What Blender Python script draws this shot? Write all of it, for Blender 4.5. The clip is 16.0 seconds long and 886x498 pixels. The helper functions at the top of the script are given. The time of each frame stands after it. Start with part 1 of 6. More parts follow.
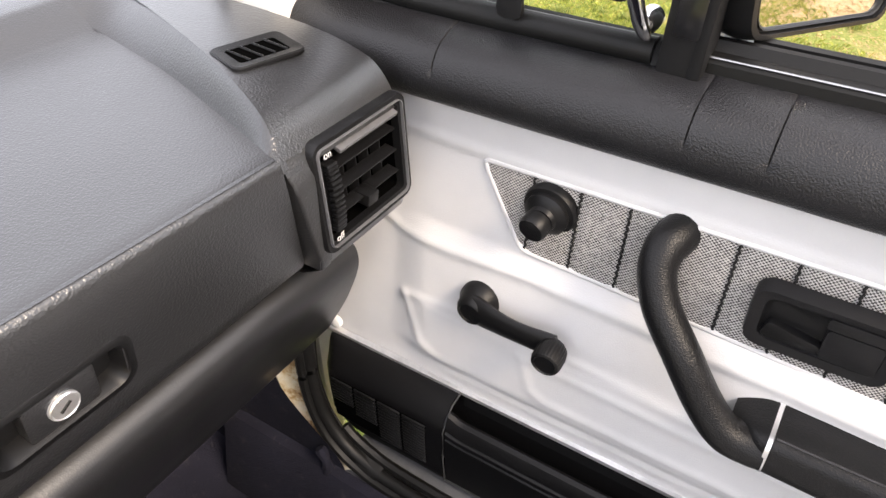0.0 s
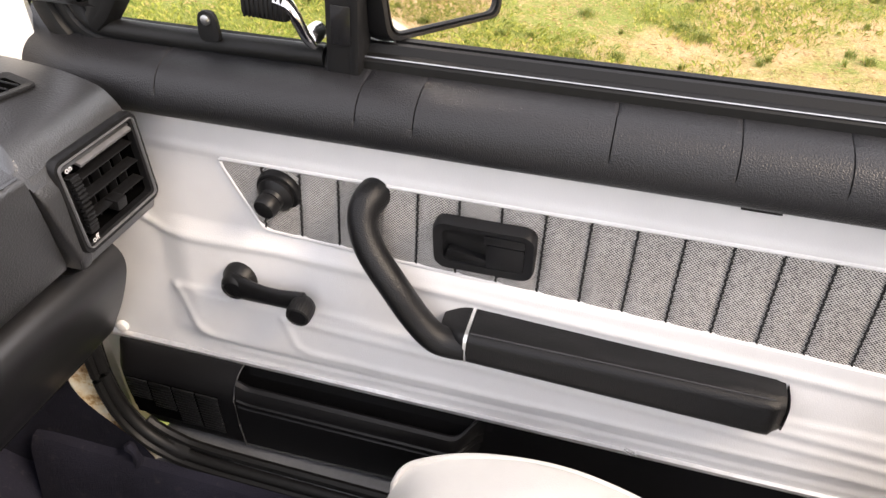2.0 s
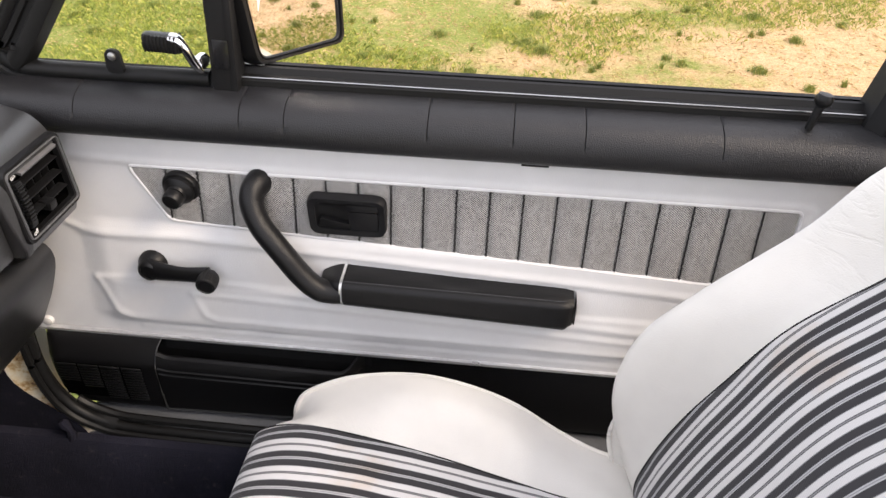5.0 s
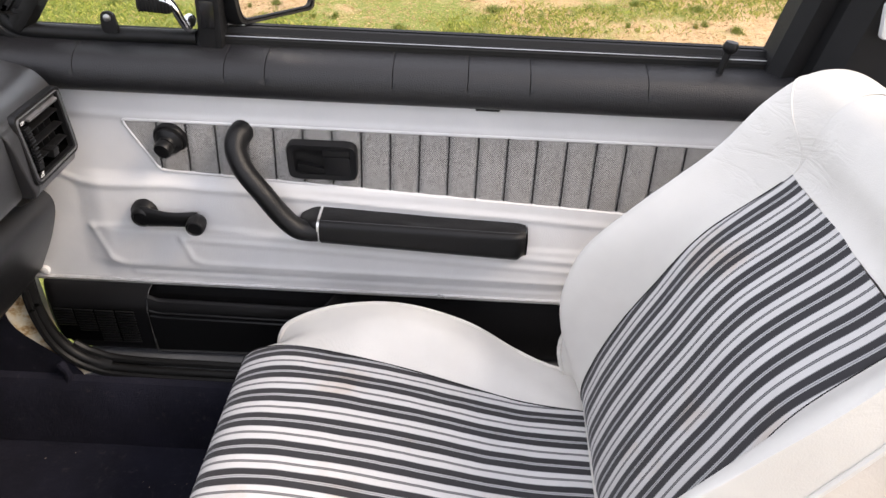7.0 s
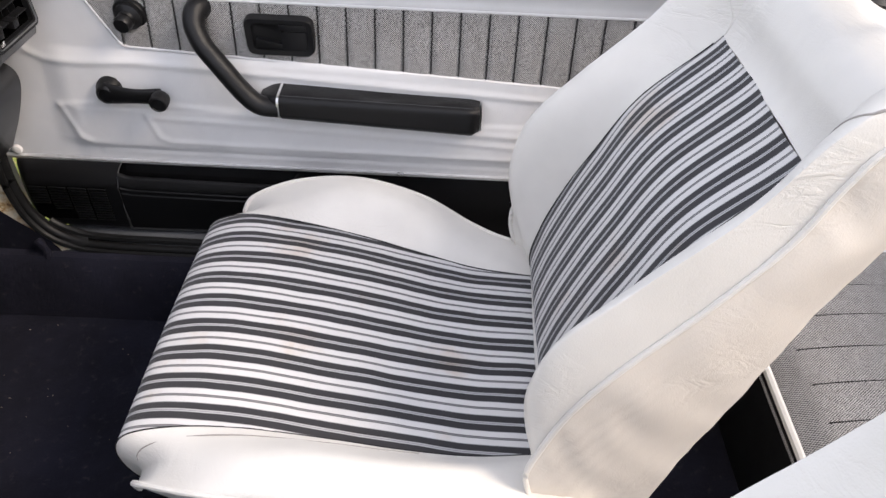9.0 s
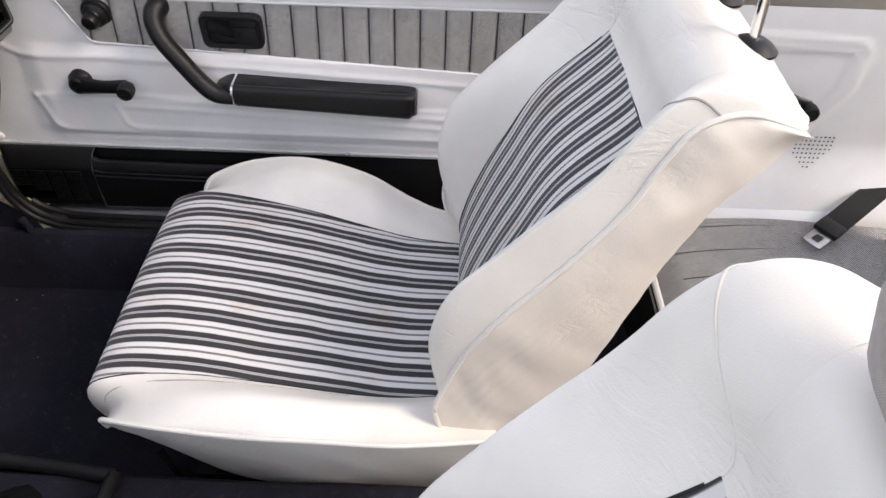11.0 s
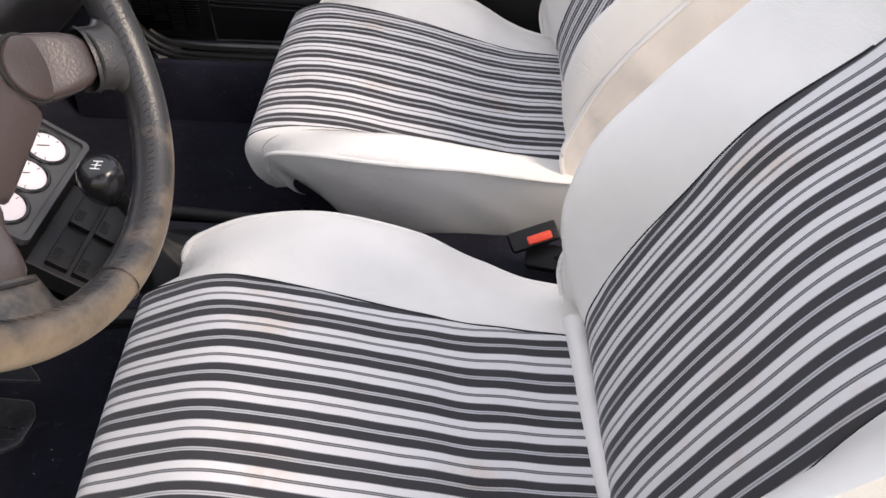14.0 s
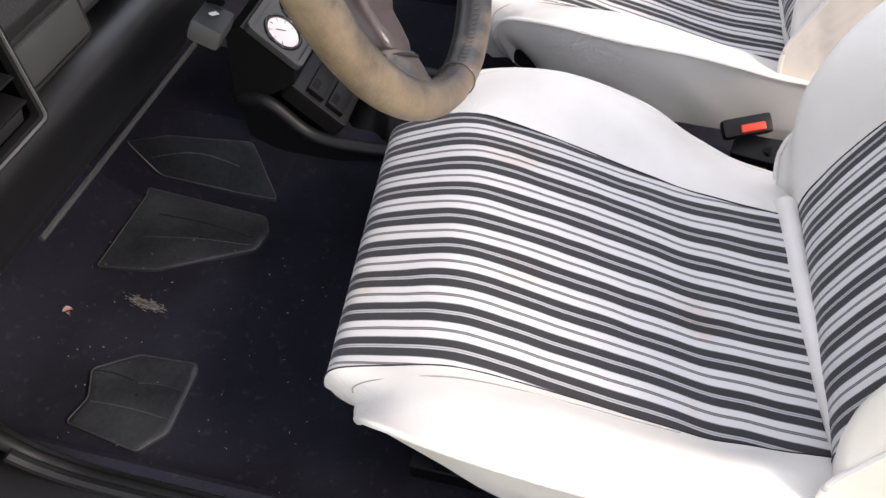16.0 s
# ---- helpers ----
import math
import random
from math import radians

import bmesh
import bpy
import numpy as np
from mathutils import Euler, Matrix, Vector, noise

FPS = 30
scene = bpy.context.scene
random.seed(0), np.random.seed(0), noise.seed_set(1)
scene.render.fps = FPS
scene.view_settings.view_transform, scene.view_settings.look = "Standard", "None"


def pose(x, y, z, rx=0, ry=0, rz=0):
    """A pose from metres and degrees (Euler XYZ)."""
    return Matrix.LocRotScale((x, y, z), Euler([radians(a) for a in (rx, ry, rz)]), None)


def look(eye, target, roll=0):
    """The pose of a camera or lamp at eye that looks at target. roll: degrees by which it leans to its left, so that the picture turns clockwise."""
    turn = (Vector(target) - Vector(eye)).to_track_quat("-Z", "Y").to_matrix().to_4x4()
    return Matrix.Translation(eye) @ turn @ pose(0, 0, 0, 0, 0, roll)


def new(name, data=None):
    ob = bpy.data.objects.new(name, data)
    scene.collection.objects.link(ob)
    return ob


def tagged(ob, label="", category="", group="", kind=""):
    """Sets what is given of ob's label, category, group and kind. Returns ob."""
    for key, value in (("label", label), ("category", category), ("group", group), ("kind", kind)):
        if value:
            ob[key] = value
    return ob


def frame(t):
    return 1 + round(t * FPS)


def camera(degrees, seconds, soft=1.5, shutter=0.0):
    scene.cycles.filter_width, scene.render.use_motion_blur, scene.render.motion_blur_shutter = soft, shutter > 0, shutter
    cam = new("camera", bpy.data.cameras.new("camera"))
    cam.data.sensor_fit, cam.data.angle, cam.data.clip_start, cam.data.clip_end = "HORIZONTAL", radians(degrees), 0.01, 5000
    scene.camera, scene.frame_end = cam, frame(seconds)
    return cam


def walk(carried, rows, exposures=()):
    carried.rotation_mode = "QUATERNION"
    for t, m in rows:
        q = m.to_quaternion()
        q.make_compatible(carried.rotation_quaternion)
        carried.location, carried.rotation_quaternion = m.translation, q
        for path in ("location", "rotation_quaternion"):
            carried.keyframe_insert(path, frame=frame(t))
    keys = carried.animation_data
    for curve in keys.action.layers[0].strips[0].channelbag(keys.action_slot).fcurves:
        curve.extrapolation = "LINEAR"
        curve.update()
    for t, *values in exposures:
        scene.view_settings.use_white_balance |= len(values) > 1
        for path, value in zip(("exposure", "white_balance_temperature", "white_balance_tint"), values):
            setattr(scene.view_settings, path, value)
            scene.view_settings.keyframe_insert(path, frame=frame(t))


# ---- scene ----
cam = camera(63.9, 16.0)
PATH = [
    (0, (0.257, -0.475, 1.127), (-0.586, 0.845, -0.116), 0.1),
    (0.5, (0.305, -0.496, 1.137), (-0.419, 0.903, -0.095), 0.0),
    (1, (0.342, -0.52, 1.156), (-0.257, 0.94, -0.072), 0.5),
    (1.5, (0.376, -0.545, 1.168), (-0.123, 0.954, -0.058), 0.7),
    (2, (0.402, -0.567, 1.185), (-0.019, 0.963, -0.031), 1.0),
    (2.5, (0.421, -0.594, 1.197), (0.066, 0.959, -0.013), 1.2),
    (3, (0.437, -0.629, 1.218), (0.137, 0.941, 0.016), 1.4),
    (3.5, (0.452, -0.672, 1.239), (0.197, 0.921, 0.056), 1.6),
    (4, (0.47, -0.71, 1.264), (0.263, 0.894, 0.087), 1.6),
    (6.5, (0.484, -0.906, 1.268), (0.445, 0.737, 0.127), 2.3),
    (7, (0.489, -0.941, 1.258), (0.465, 0.696, 0.109), 2.4),
    (7.5, (0.492, -0.976, 1.238), (0.472, 0.639, 0.059), 2.5),
    (8, (0.49, -1.0, 1.224), (0.479, 0.583, 0.002), 2.5),
    (8.5, (0.509, -1.017, 1.216), (0.49, 0.523, -0.06), 2.3),
    (9, (0.557, -1.024, 1.227), (0.55, 0.483, -0.089), 2.6),
    (9.5, (0.629, -1.026, 1.255), (0.628, 0.458, -0.086), 2.7),
    (9.7, (0.659, -1.033, 1.27), (0.65, 0.436, -0.088), 2.5),
    (12, (0.657, -1.236, 1.308), (0.668, 0.232, -0.049), 1.5),
    (12.5, (0.647, -1.298, 1.268), (0.66, 0.162, -0.098), 1.3),
    (13, (0.602, -1.355, 1.225), (0.618, 0.103, -0.143), 1.6),
    (13.5, (0.548, -1.396, 1.181), (0.57, 0.068, -0.181), 2.4),
    (14, (0.494, -1.426, 1.143), (0.491, 0.009, -0.249), 2.4),
    (14.5, (0.433, -1.467, 1.103), (0.391, -0.068, -0.326), 2.6),
    (15, (0.373, -1.514, 1.096), (0.279, -0.173, -0.385), 3.1),
    (15.5, (0.341, -1.559, 1.11), (0.187, -0.258, -0.401), 3.5),
    (16, (0.338, -1.582, 1.13), (0.119, -0.311, -0.398), 3.5),
]
walk(cam, [(t, look(eye, target, roll)) for t, eye, target, roll in PATH], [(0, 1.85, 7000, 14), (2, 1.72, 7100, 15), (4, 1.50, 7000, 14), (7, 1.35, 6750, 14), (9, 1.18, 6550, 14), (12.5, 1.0, 6600, 14), (14.5, 1.22, 6650, 15), (16, 1.34, 6600, 15)])

# ---- light and sky ----
world = bpy.data.worlds.new("sky")
scene.world = world
world.use_nodes = True
_nt = world.node_tree
_sky = _nt.nodes.new("ShaderNodeTexSky")
_sky.sky_type, _sky.sun_disc = "NISHITA", False
_sky.sun_elevation, _sky.sun_rotation = radians(42), radians(102)
_sky.air_density, _sky.dust_density = 1.0, 2.0
_bg = next(n for n in _nt.nodes if n.type == "BACKGROUND")
_bg.inputs["Strength"].default_value = 0.15
_haze = _nt.nodes.new("ShaderNodeMix")
_haze.data_type = "RGBA"
_haze.inputs[0].default_value, _haze.inputs[7].default_value = 0.6, (6.0, 6.05, 6.3, 1)
_nt.links.new(_sky.outputs["Color"], _haze.inputs[6])
_nt.links.new(_haze.outputs[2], _bg.inputs["Color"])
sun = new("sun", bpy.data.lights.new("sun", "SUN"))
sun.data.energy, sun.data.angle, sun.data.color = 1.2, radians(20), (1.0, 0.88, 0.72)
sun.matrix_world = look((2.5, -0.55, 2.3), (0, 0, 0))
tagged(sun, kind="structure")


# ---- materials ----
def material(name, build):
    m = bpy.data.materials.new(name)
    m.use_nodes = True
    nt = m.node_tree
    bsdf = next(n for n in nt.nodes if n.type == "BSDF_PRINCIPLED")
    build(nt, bsdf)
    return m


def node(nt, kind, **values):
    n = nt.nodes.new(kind)
    for key, value in values.items():
        if key in n.inputs:
            n.inputs[key].default_value = value
    return n


def coords(nt, scale=(1, 1, 1)):
    tc = nt.nodes.new("ShaderNodeTexCoord")
    mp = nt.nodes.new("ShaderNodeMapping")
    mp.inputs["Scale"].default_value = scale
    nt.links.new(tc.outputs["Object"], mp.inputs["Vector"])
    return mp.outputs["Vector"]


def noise_tex(nt, vec, scale, detail=3.0, rough=0.55):
    n = node(nt, "ShaderNodeTexNoise", Scale=scale, Detail=detail, Roughness=rough)
    nt.links.new(vec, n.inputs["Vector"])
    return n.outputs["Fac"]


def ramp(nt, fac, stops, mode="LINEAR"):
    r = nt.nodes.new("ShaderNodeValToRGB")
    r.color_ramp.interpolation = mode
    els = r.color_ramp.elements
    while len(els) < len(stops):
        els.new(1.0)
    for e, (pos, col) in zip(els, stops):
        e.position, e.color = pos, (*col, 1)
    nt.links.new(fac, r.inputs["Fac"])
    return r.outputs["Color"]


def mix(nt, fac, a, b, mode="MIX"):
    n = nt.nodes.new("ShaderNodeMix")
    n.data_type, n.blend_type = "RGBA", mode
    for sock, v in ((0, fac), (6, a), (7, b)):
        if hasattr(v, "links"):
            nt.links.new(v, n.inputs[sock])
        else:
            n.inputs[sock].default_value = v if sock == 0 else (*v, 1)
    return n.outputs[2]


def calc(nt, op, a, b=0.0):
    n = nt.nodes.new("ShaderNodeMath")
    n.operation = op
    for sock, v in ((0, a), (1, b)):
        if hasattr(v, "links"):
            nt.links.new(v, n.inputs[sock])
        else:
            n.inputs[sock].default_value = v
    return n.outputs[0]


def bump(nt, bsdf, height, strength, distance, before=None):
    b = node(nt, "ShaderNodeBump", Strength=strength, Distance=distance)
    nt.links.new(height, b.inputs["Height"])
    if before is not None:
        nt.links.new(before, b.inputs["Normal"])
    nt.links.new(b.outputs["Normal"], bsdf.inputs["Normal"])
    return b.outputs["Normal"]


def plain(name, color, rough=0.5, metal=0.0, grain=0.0, grain_scale=900.0, wear=0.12, coat=0.0, spec=0.5):
    """A surface with a slight two-scale variation in colour and gloss, and a fine relief."""
    def build(nt, b):
        v = coords(nt)
        big = noise_tex(nt, v, 9.0, 4.0)
        fine = noise_tex(nt, v, 140.0, 3.0)
        lo = tuple(c * (1 - wear) for c in color)
        hi = tuple(min(1, c * (1 + wear)) for c in color)
        c1 = ramp(nt, big, [(0.3, lo), (0.7, hi)])
        c2 = mix(nt, 0.35, c1, ramp(nt, fine, [(0.3, lo), (0.7, hi)]))
        nt.links.new(c2, b.inputs["Base Color"])
        r = ramp(nt, big, [(0.3, (rough * 0.85,) * 3), (0.7, (min(1, rough * 1.15),) * 3)])
        nt.links.new(r, b.inputs["Roughness"])
        b.inputs["Metallic"].default_value = metal
        b.inputs["Coat Weight"].default_value = coat
        b.inputs["Specular IOR Level"].default_value = spec
        if grain:
            bump(nt, b, noise_tex(nt, v, grain_scale, 2.0), grain, 0.001)
    return material(name, build)


def leather(name, color, rough, cell, depth, crease=0.0, spec=0.5, swell=0.12, coat=0.0):
    """Grained vinyl: small rounded cells, soft undulation, and a few creases."""
    def build(nt, b):
        v = coords(nt)
        vo = node(nt, "ShaderNodeTexVoronoi", Scale=cell)
        vo.feature = "SMOOTH_F1"
        warp = node(nt, "ShaderNodeTexNoise", Scale=cell * 0.4, Detail=2.0)
        nt.links.new(v, warp.inputs["Vector"])
        vv = nt.nodes.new("ShaderNodeVectorMath")
        vv.operation = "MULTIPLY_ADD"
        nt.links.new(warp.outputs["Color"], vv.inputs[0])
        vv.inputs[1].default_value = (1.2 / cell,) * 3
        nt.links.new(v, vv.inputs[2])
        nt.links.new(vv.outputs[0], vo.inputs["Vector"])
        big = noise_tex(nt, v, 7.0, 4.0)
        lo, hi = tuple(c * 0.92 for c in color), tuple(min(1, c * 1.07) for c in color)
        nt.links.new(ramp(nt, big, [(0.3, lo), (0.7, hi)]), b.inputs["Base Color"])
        r = ramp(nt, noise_tex(nt, v, 23.0, 3.0), [(0.3, (rough * 0.95,) * 3), (0.7, (rough * 1.06,) * 3)])
        nt.links.new(r, b.inputs["Roughness"])
        b.inputs["Specular IOR Level"].default_value = spec
        b.inputs["Coat Weight"].default_value, b.inputs["Coat Roughness"].default_value = coat, 0.3
        n1 = bump(nt, b, vo.outputs["Distance"], depth, 0.0015)
        n2 = bump(nt, b, noise_tex(nt, v, 14.0, 2.0), swell, 0.01, n1)
        if crease:
            cv = coords(nt, (1.0, 0.6, 2.2))
            cr = node(nt, "ShaderNodeTexNoise", Scale=16.0, Detail=5.0, Roughness=0.6, Distortion=1.2)
            nt.links.new(cv, cr.inputs["Vector"])
            line = calc(nt, "ABSOLUTE", calc(nt, "SUBTRACT", cr.outputs["Fac"], 0.5))
            band = ramp(nt, line, [(0.0, (0, 0, 0)), (0.09, (1, 1, 1))])
            where = ramp(nt, noise_tex(nt, v, 5.0, 1.0), [(0.48, (1, 1, 1)), (0.68, (0, 0, 0))])
            bump(nt, b, mix(nt, where, band, (1, 1, 1)), crease, 0.0015, n2)
    return material(name, build)


def stripes(name):
    """Woven seat cloth: white and charcoal bands across the seat, with thin lines in the middle of each band."""
    def build(nt, b):
        weft = nt.nodes.new("ShaderNodeAttribute")
        weft.attribute_name = "weft"
        v = coords(nt)
        sway = calc(nt, "MULTIPLY", calc(nt, "SUBTRACT", noise_tex(nt, v, 9.0, 1.0), 0.5), 0.0022)
        y = calc(nt, "ADD", weft.outputs["Fac"], sway)
        f = calc(nt, "FRACT", calc(nt, "ADD", calc(nt, "DIVIDE", y, 0.0408), 20.34))
        dark, pale, grey, line, white = (0.022, 0.021, 0.024), (0.42, 0.42, 0.425), (0.22, 0.22, 0.225), (0.085, 0.082, 0.085), (0.60, 0.588, 0.58)
        col = ramp(nt, f, [(0.0, dark), (0.203, dark), (0.217, pale), (0.238, pale), (0.248, grey), (0.264, grey), (0.275, pale), (0.296, pale), (0.310, dark), (0.492, dark), (0.515, grey),
                           (0.532, white), (0.708, white), (0.721, line), (0.739, line), (0.748, grey), (0.765, grey), (0.774, line), (0.792, line), (0.805, white), (0.966, white), (0.982, grey), (1.0, dark)])
        stain = ramp(nt, noise_tex(nt, v, 6.5, 5.0, 0.65), [(0.55, (1, 1, 1)), (0.68, (0.93, 0.82, 0.72))])
        col = mix(nt, 1.0, col, stain, "MULTIPLY")
        thread = node(nt, "ShaderNodeTexWave", Scale=420.0, Distortion=0.4)
        thread.bands_direction = "X"
        nt.links.new(v, thread.inputs["Vector"])
        col = mix(nt, 0.10, col, thread.outputs["Color"], "MULTIPLY")
        nt.links.new(col, b.inputs["Base Color"])
        b.inputs["Roughness"].default_value = 0.85
        b.inputs["Sheen Weight"].default_value = 0.15
        n1 = bump(nt, b, thread.outputs["Fac"], 0.25, 0.0006)
        bump(nt, b, noise_tex(nt, v, 11.0, 2.0), 0.25, 0.008, n1)
    return material(name, build)


def tweed(name, axis="XZ", dark=(0.055, 0.053, 0.053), light=(0.42, 0.41, 0.40), pitch=0.0042):
    """Fine black-and-white woven cloth."""
    def build(nt, b):
        v = coords(nt)
        sep = nt.nodes.new("ShaderNodeSeparateXYZ")
        nt.links.new(v, sep.inputs[0])
        a, c = sep.outputs[axis[0]], sep.outputs[axis[1]]
        s1 = calc(nt, "SINE", calc(nt, "MULTIPLY", a, 2 * math.pi / pitch))
        row = calc(nt, "MULTIPLY", c, 2 * math.pi / (pitch * 0.86))
        s2 = calc(nt, "SINE", row)
        m = calc(nt, "MULTIPLY", s1, s2)
        jit = calc(nt, "MULTIPLY", calc(nt, "SUBTRACT", noise_tex(nt, v, 900.0, 2.0), 0.5), 1.3)
        fleck = calc(nt, "MULTIPLY", calc(nt, "SUBTRACT", noise_tex(nt, v, 260.0, 2.0), 0.5), 1.1)
        h = calc(nt, "ADD", calc(nt, "ADD", m, jit), fleck)
        col = ramp(nt, calc(nt, "ADD", calc(nt, "MULTIPLY", h, 0.5), 0.5), [(0.34, dark), (0.60, light)])
        shade = ramp(nt, noise_tex(nt, v, 18.0, 4.0), [(0.3, (0.88, 0.87, 0.86)), (0.7, (1, 1, 1))])
        nt.links.new(mix(nt, 1.0, col, shade, "MULTIPLY"), b.inputs["Base Color"])
        b.inputs["Roughness"].default_value = 0.9
        bump(nt, b, h, 0.3, 0.0006)
    return material(name, build)


def wool(name):
    """Grey wool cloth with a fine diagonal rib."""
    def build(nt, b):
        v = coords(nt)
        w = node(nt, "ShaderNodeTexWave", Scale=330.0, Distortion=1.0)
        w.bands_direction = "DIAGONAL"
        nt.links.new(v, w.inputs["Vector"])
        big = noise_tex(nt, v, 60.0, 4.0, 0.7)
        col = ramp(nt, big, [(0.3, (0.235, 0.205, 0.195)), (0.72, (0.40, 0.355, 0.34))])
        nt.links.new(mix(nt, 0.30, col, w.outputs["Color"], "MULTIPLY"), b.inputs["Base Color"])
        b.inputs["Roughness"].default_value = 0.95
        b.inputs["Sheen Weight"].default_value = 0.3
        bump(nt, b, noise_tex(nt, v, 420.0, 4.0, 0.7), 0.5, 0.0012)
    return material(name, build)


def carpet(name):
    def build(nt, b):
        v = coords(nt)
        fine = noise_tex(nt, v, 700.0, 2.0)
        big = noise_tex(nt, v, 6.0, 5.0, 0.6)
        dust = ramp(nt, noise_tex(nt, v, 55.0, 7.0, 0.8), [(0.57, (0, 0, 0)), (0.82, (1, 1, 1))])
        c1 = ramp(nt, big, [(0.3, (0.007, 0.007, 0.013)), (0.75, (0.021, 0.021, 0.036))])
        c2 = mix(nt, 0.3, c1, ramp(nt, fine, [(0.3, (0.002, 0.002, 0.003)), (0.7, (0.014, 0.014, 0.017))]))
        nt.links.new(mix(nt, calc(nt, "MULTIPLY", dust, 0.36), c2, (0.16, 0.15, 0.14)), b.inputs["Base Color"])
        b.inputs["Roughness"].default_value = 0.95
        b.inputs["Specular IOR Level"].default_value = 0.2
        n1 = bump(nt, b, fine, 0.6, 0.002)
        bump(nt, b, noise_tex(nt, v, 45.0, 4.0, 0.7), 0.35, 0.006, n1)
    return material(name, build)


def worn_rim(name):
    """Black leather rubbed to pale tan where it is held."""
    def build(nt, b):
        v = coords(nt)
        sep = nt.nodes.new("ShaderNodeSeparateXYZ")
        nt.links.new(v, sep.inputs[0])
        worn = calc(nt, "SUBTRACT", calc(nt, "MULTIPLY", noise_tex(nt, v, 13.0, 6.0, 0.7), 1.3), 0.15)
        down = calc(nt, "ADD", calc(nt, "MULTIPLY", sep.outputs["Z"], -1.2), calc(nt, "MULTIPLY", sep.outputs["Y"], -0.95))
        # distance from the wheel's axis: the outer side is rubbed more than the inner
        axis = nt.nodes.new("ShaderNodeVectorMath")
        axis.operation = "CROSS_PRODUCT"
        axis.inputs[1].default_value = (math.cos(math.radians(23.5)), 0.0, math.sin(math.radians(23.5)))
        nt.links.new(v, axis.inputs[0])
        far = nt.nodes.new("ShaderNodeVectorMath")
        far.operation = "LENGTH"
        nt.links.new(axis.outputs["Vector"], far.inputs[0])
        side = calc(nt, "DIVIDE", calc(nt, "SUBTRACT", far.outputs["Value"], 0.183), 0.0158)
        side = calc(nt, "MULTIPLY", calc(nt, "MAXIMUM", side, -1.0), 0.19)
        f = calc(nt, "ADD", calc(nt, "ADD", calc(nt, "ADD", worn, down), side), -0.05)
        col = ramp(nt, f, [(0.46, (0.022, 0.021, 0.021)), (0.62, (0.098, 0.078, 0.058)), (0.95, (0.22, 0.172, 0.115))])
        nt.links.new(col, b.inputs["Base Color"])
        nt.links.new(ramp(nt, f, [(0.3, (0.30,) * 3), (0.7, (0.42,) * 3)]), b.inputs["Roughness"])
        n1 = bump(nt, b, noise_tex(nt, v, 520.0, 2.0), 0.35, 0.001)
        bump(nt, b, noise_tex(nt, v, 60.0, 3.0), 0.2, 0.002, n1)
    return material(name, build)


def rusty(name):
    """Cream paint with brown rust blooming from the edges of chips."""
    def build(nt, b):
        v = coords(nt)
        f = noise_tex(nt, v, 26.0, 6.0, 0.7)
        col = ramp(nt, f, [(0.36, (0.16, 0.085, 0.04)), (0.43, (0.42, 0.27, 0.12)), (0.50, (0.62, 0.53, 0.36)), (0.60, (0.66, 0.62, 0.52)), (0.75, (0.58, 0.56, 0.50))])
        nt.links.new(col, b.inputs["Base Color"])
        nt.links.new(ramp(nt, f, [(0.38, (0.85,) * 3), (0.55, (0.4,) * 3)]), b.inputs["Roughness"])
        bump(nt, b, f, 0.3, 0.002)
    return material(name, build)


def mirror_surface(name):
    def build(nt, b):
        b.inputs["Base Color"].default_value = (0.86, 0.87, 0.86, 1)
        b.inputs["Metallic"].default_value = 1.0
        b.inputs["Roughness"].default_value = 0.02
    return material(name, build)


def pane(name):
    def build(nt, b):
        b.inputs["Base Color"].default_value = (0.95, 0.98, 0.96, 1)
        b.inputs["Roughness"].default_value = 0.03
        b.inputs["Transmission Weight"].default_value = 1.0
        b.inputs["IOR"].default_value = 1.04
    return material(name, build)


def ground_cover(name):
    """Dry trodden earth and straw with green showing through in patches."""
    def build(nt, b):
        v = coords(nt)
        sep = nt.nodes.new("ShaderNodeSeparateXYZ")
        nt.links.new(v, sep.inputs[0])
        px = sep.outputs["X"]
        patch = noise_tex(nt, v, 0.9, 5.0, 0.6)
        straw = noise_tex(nt, v, 55.0, 6.0, 0.75)
        grain = noise_tex(nt, v, 9.0, 6.0, 0.7)
        dry = ramp(nt, straw, [(0.32, (0.30, 0.175, 0.08)), (0.48, (0.57, 0.38, 0.195)), (0.68, (0.75, 0.55, 0.33))])
        dry = mix(nt, 0.4, dry, ramp(nt, grain, [(0.35, (0.40, 0.25, 0.12)), (0.65, (0.70, 0.50, 0.285))]))
        green = ramp(nt, straw, [(0.3, (0.085, 0.12, 0.02)), (0.5, (0.21, 0.245, 0.04)), (0.72, (0.44, 0.38, 0.13))])
        f = ramp(nt, calc(nt, "ADD", calc(nt, "ADD", calc(nt, "MULTIPLY", patch, 0.75), calc(nt, "MULTIPLY", grain, 0.25)), calc(nt, "MULTIPLY", calc(nt, "SINE", calc(nt, "MULTIPLY", calc(nt, "SUBTRACT", px, 0.9), 0.55)), -0.15)), [(0.46, (0, 0, 0)), (0.56, (1, 1, 1))])
        nt.links.new(mix(nt, f, dry, green), b.inputs["Base Color"])
        b.inputs["Roughness"].default_value = 0.95
        bump(nt, b, straw, 0.8, 0.02)
    return material(name, build)


def blade(name, a, c):
    def build(nt, b):
        geo = nt.nodes.new("ShaderNodeNewGeometry")
        nt.links.new(ramp(nt, geo.outputs["Random Per Island"], [(0.0, a), (0.75, c), (1.0, (0.52, 0.42, 0.14))]), b.inputs["Base Color"])
        b.inputs["Roughness"].default_value = 0.6
    return material(name, build)


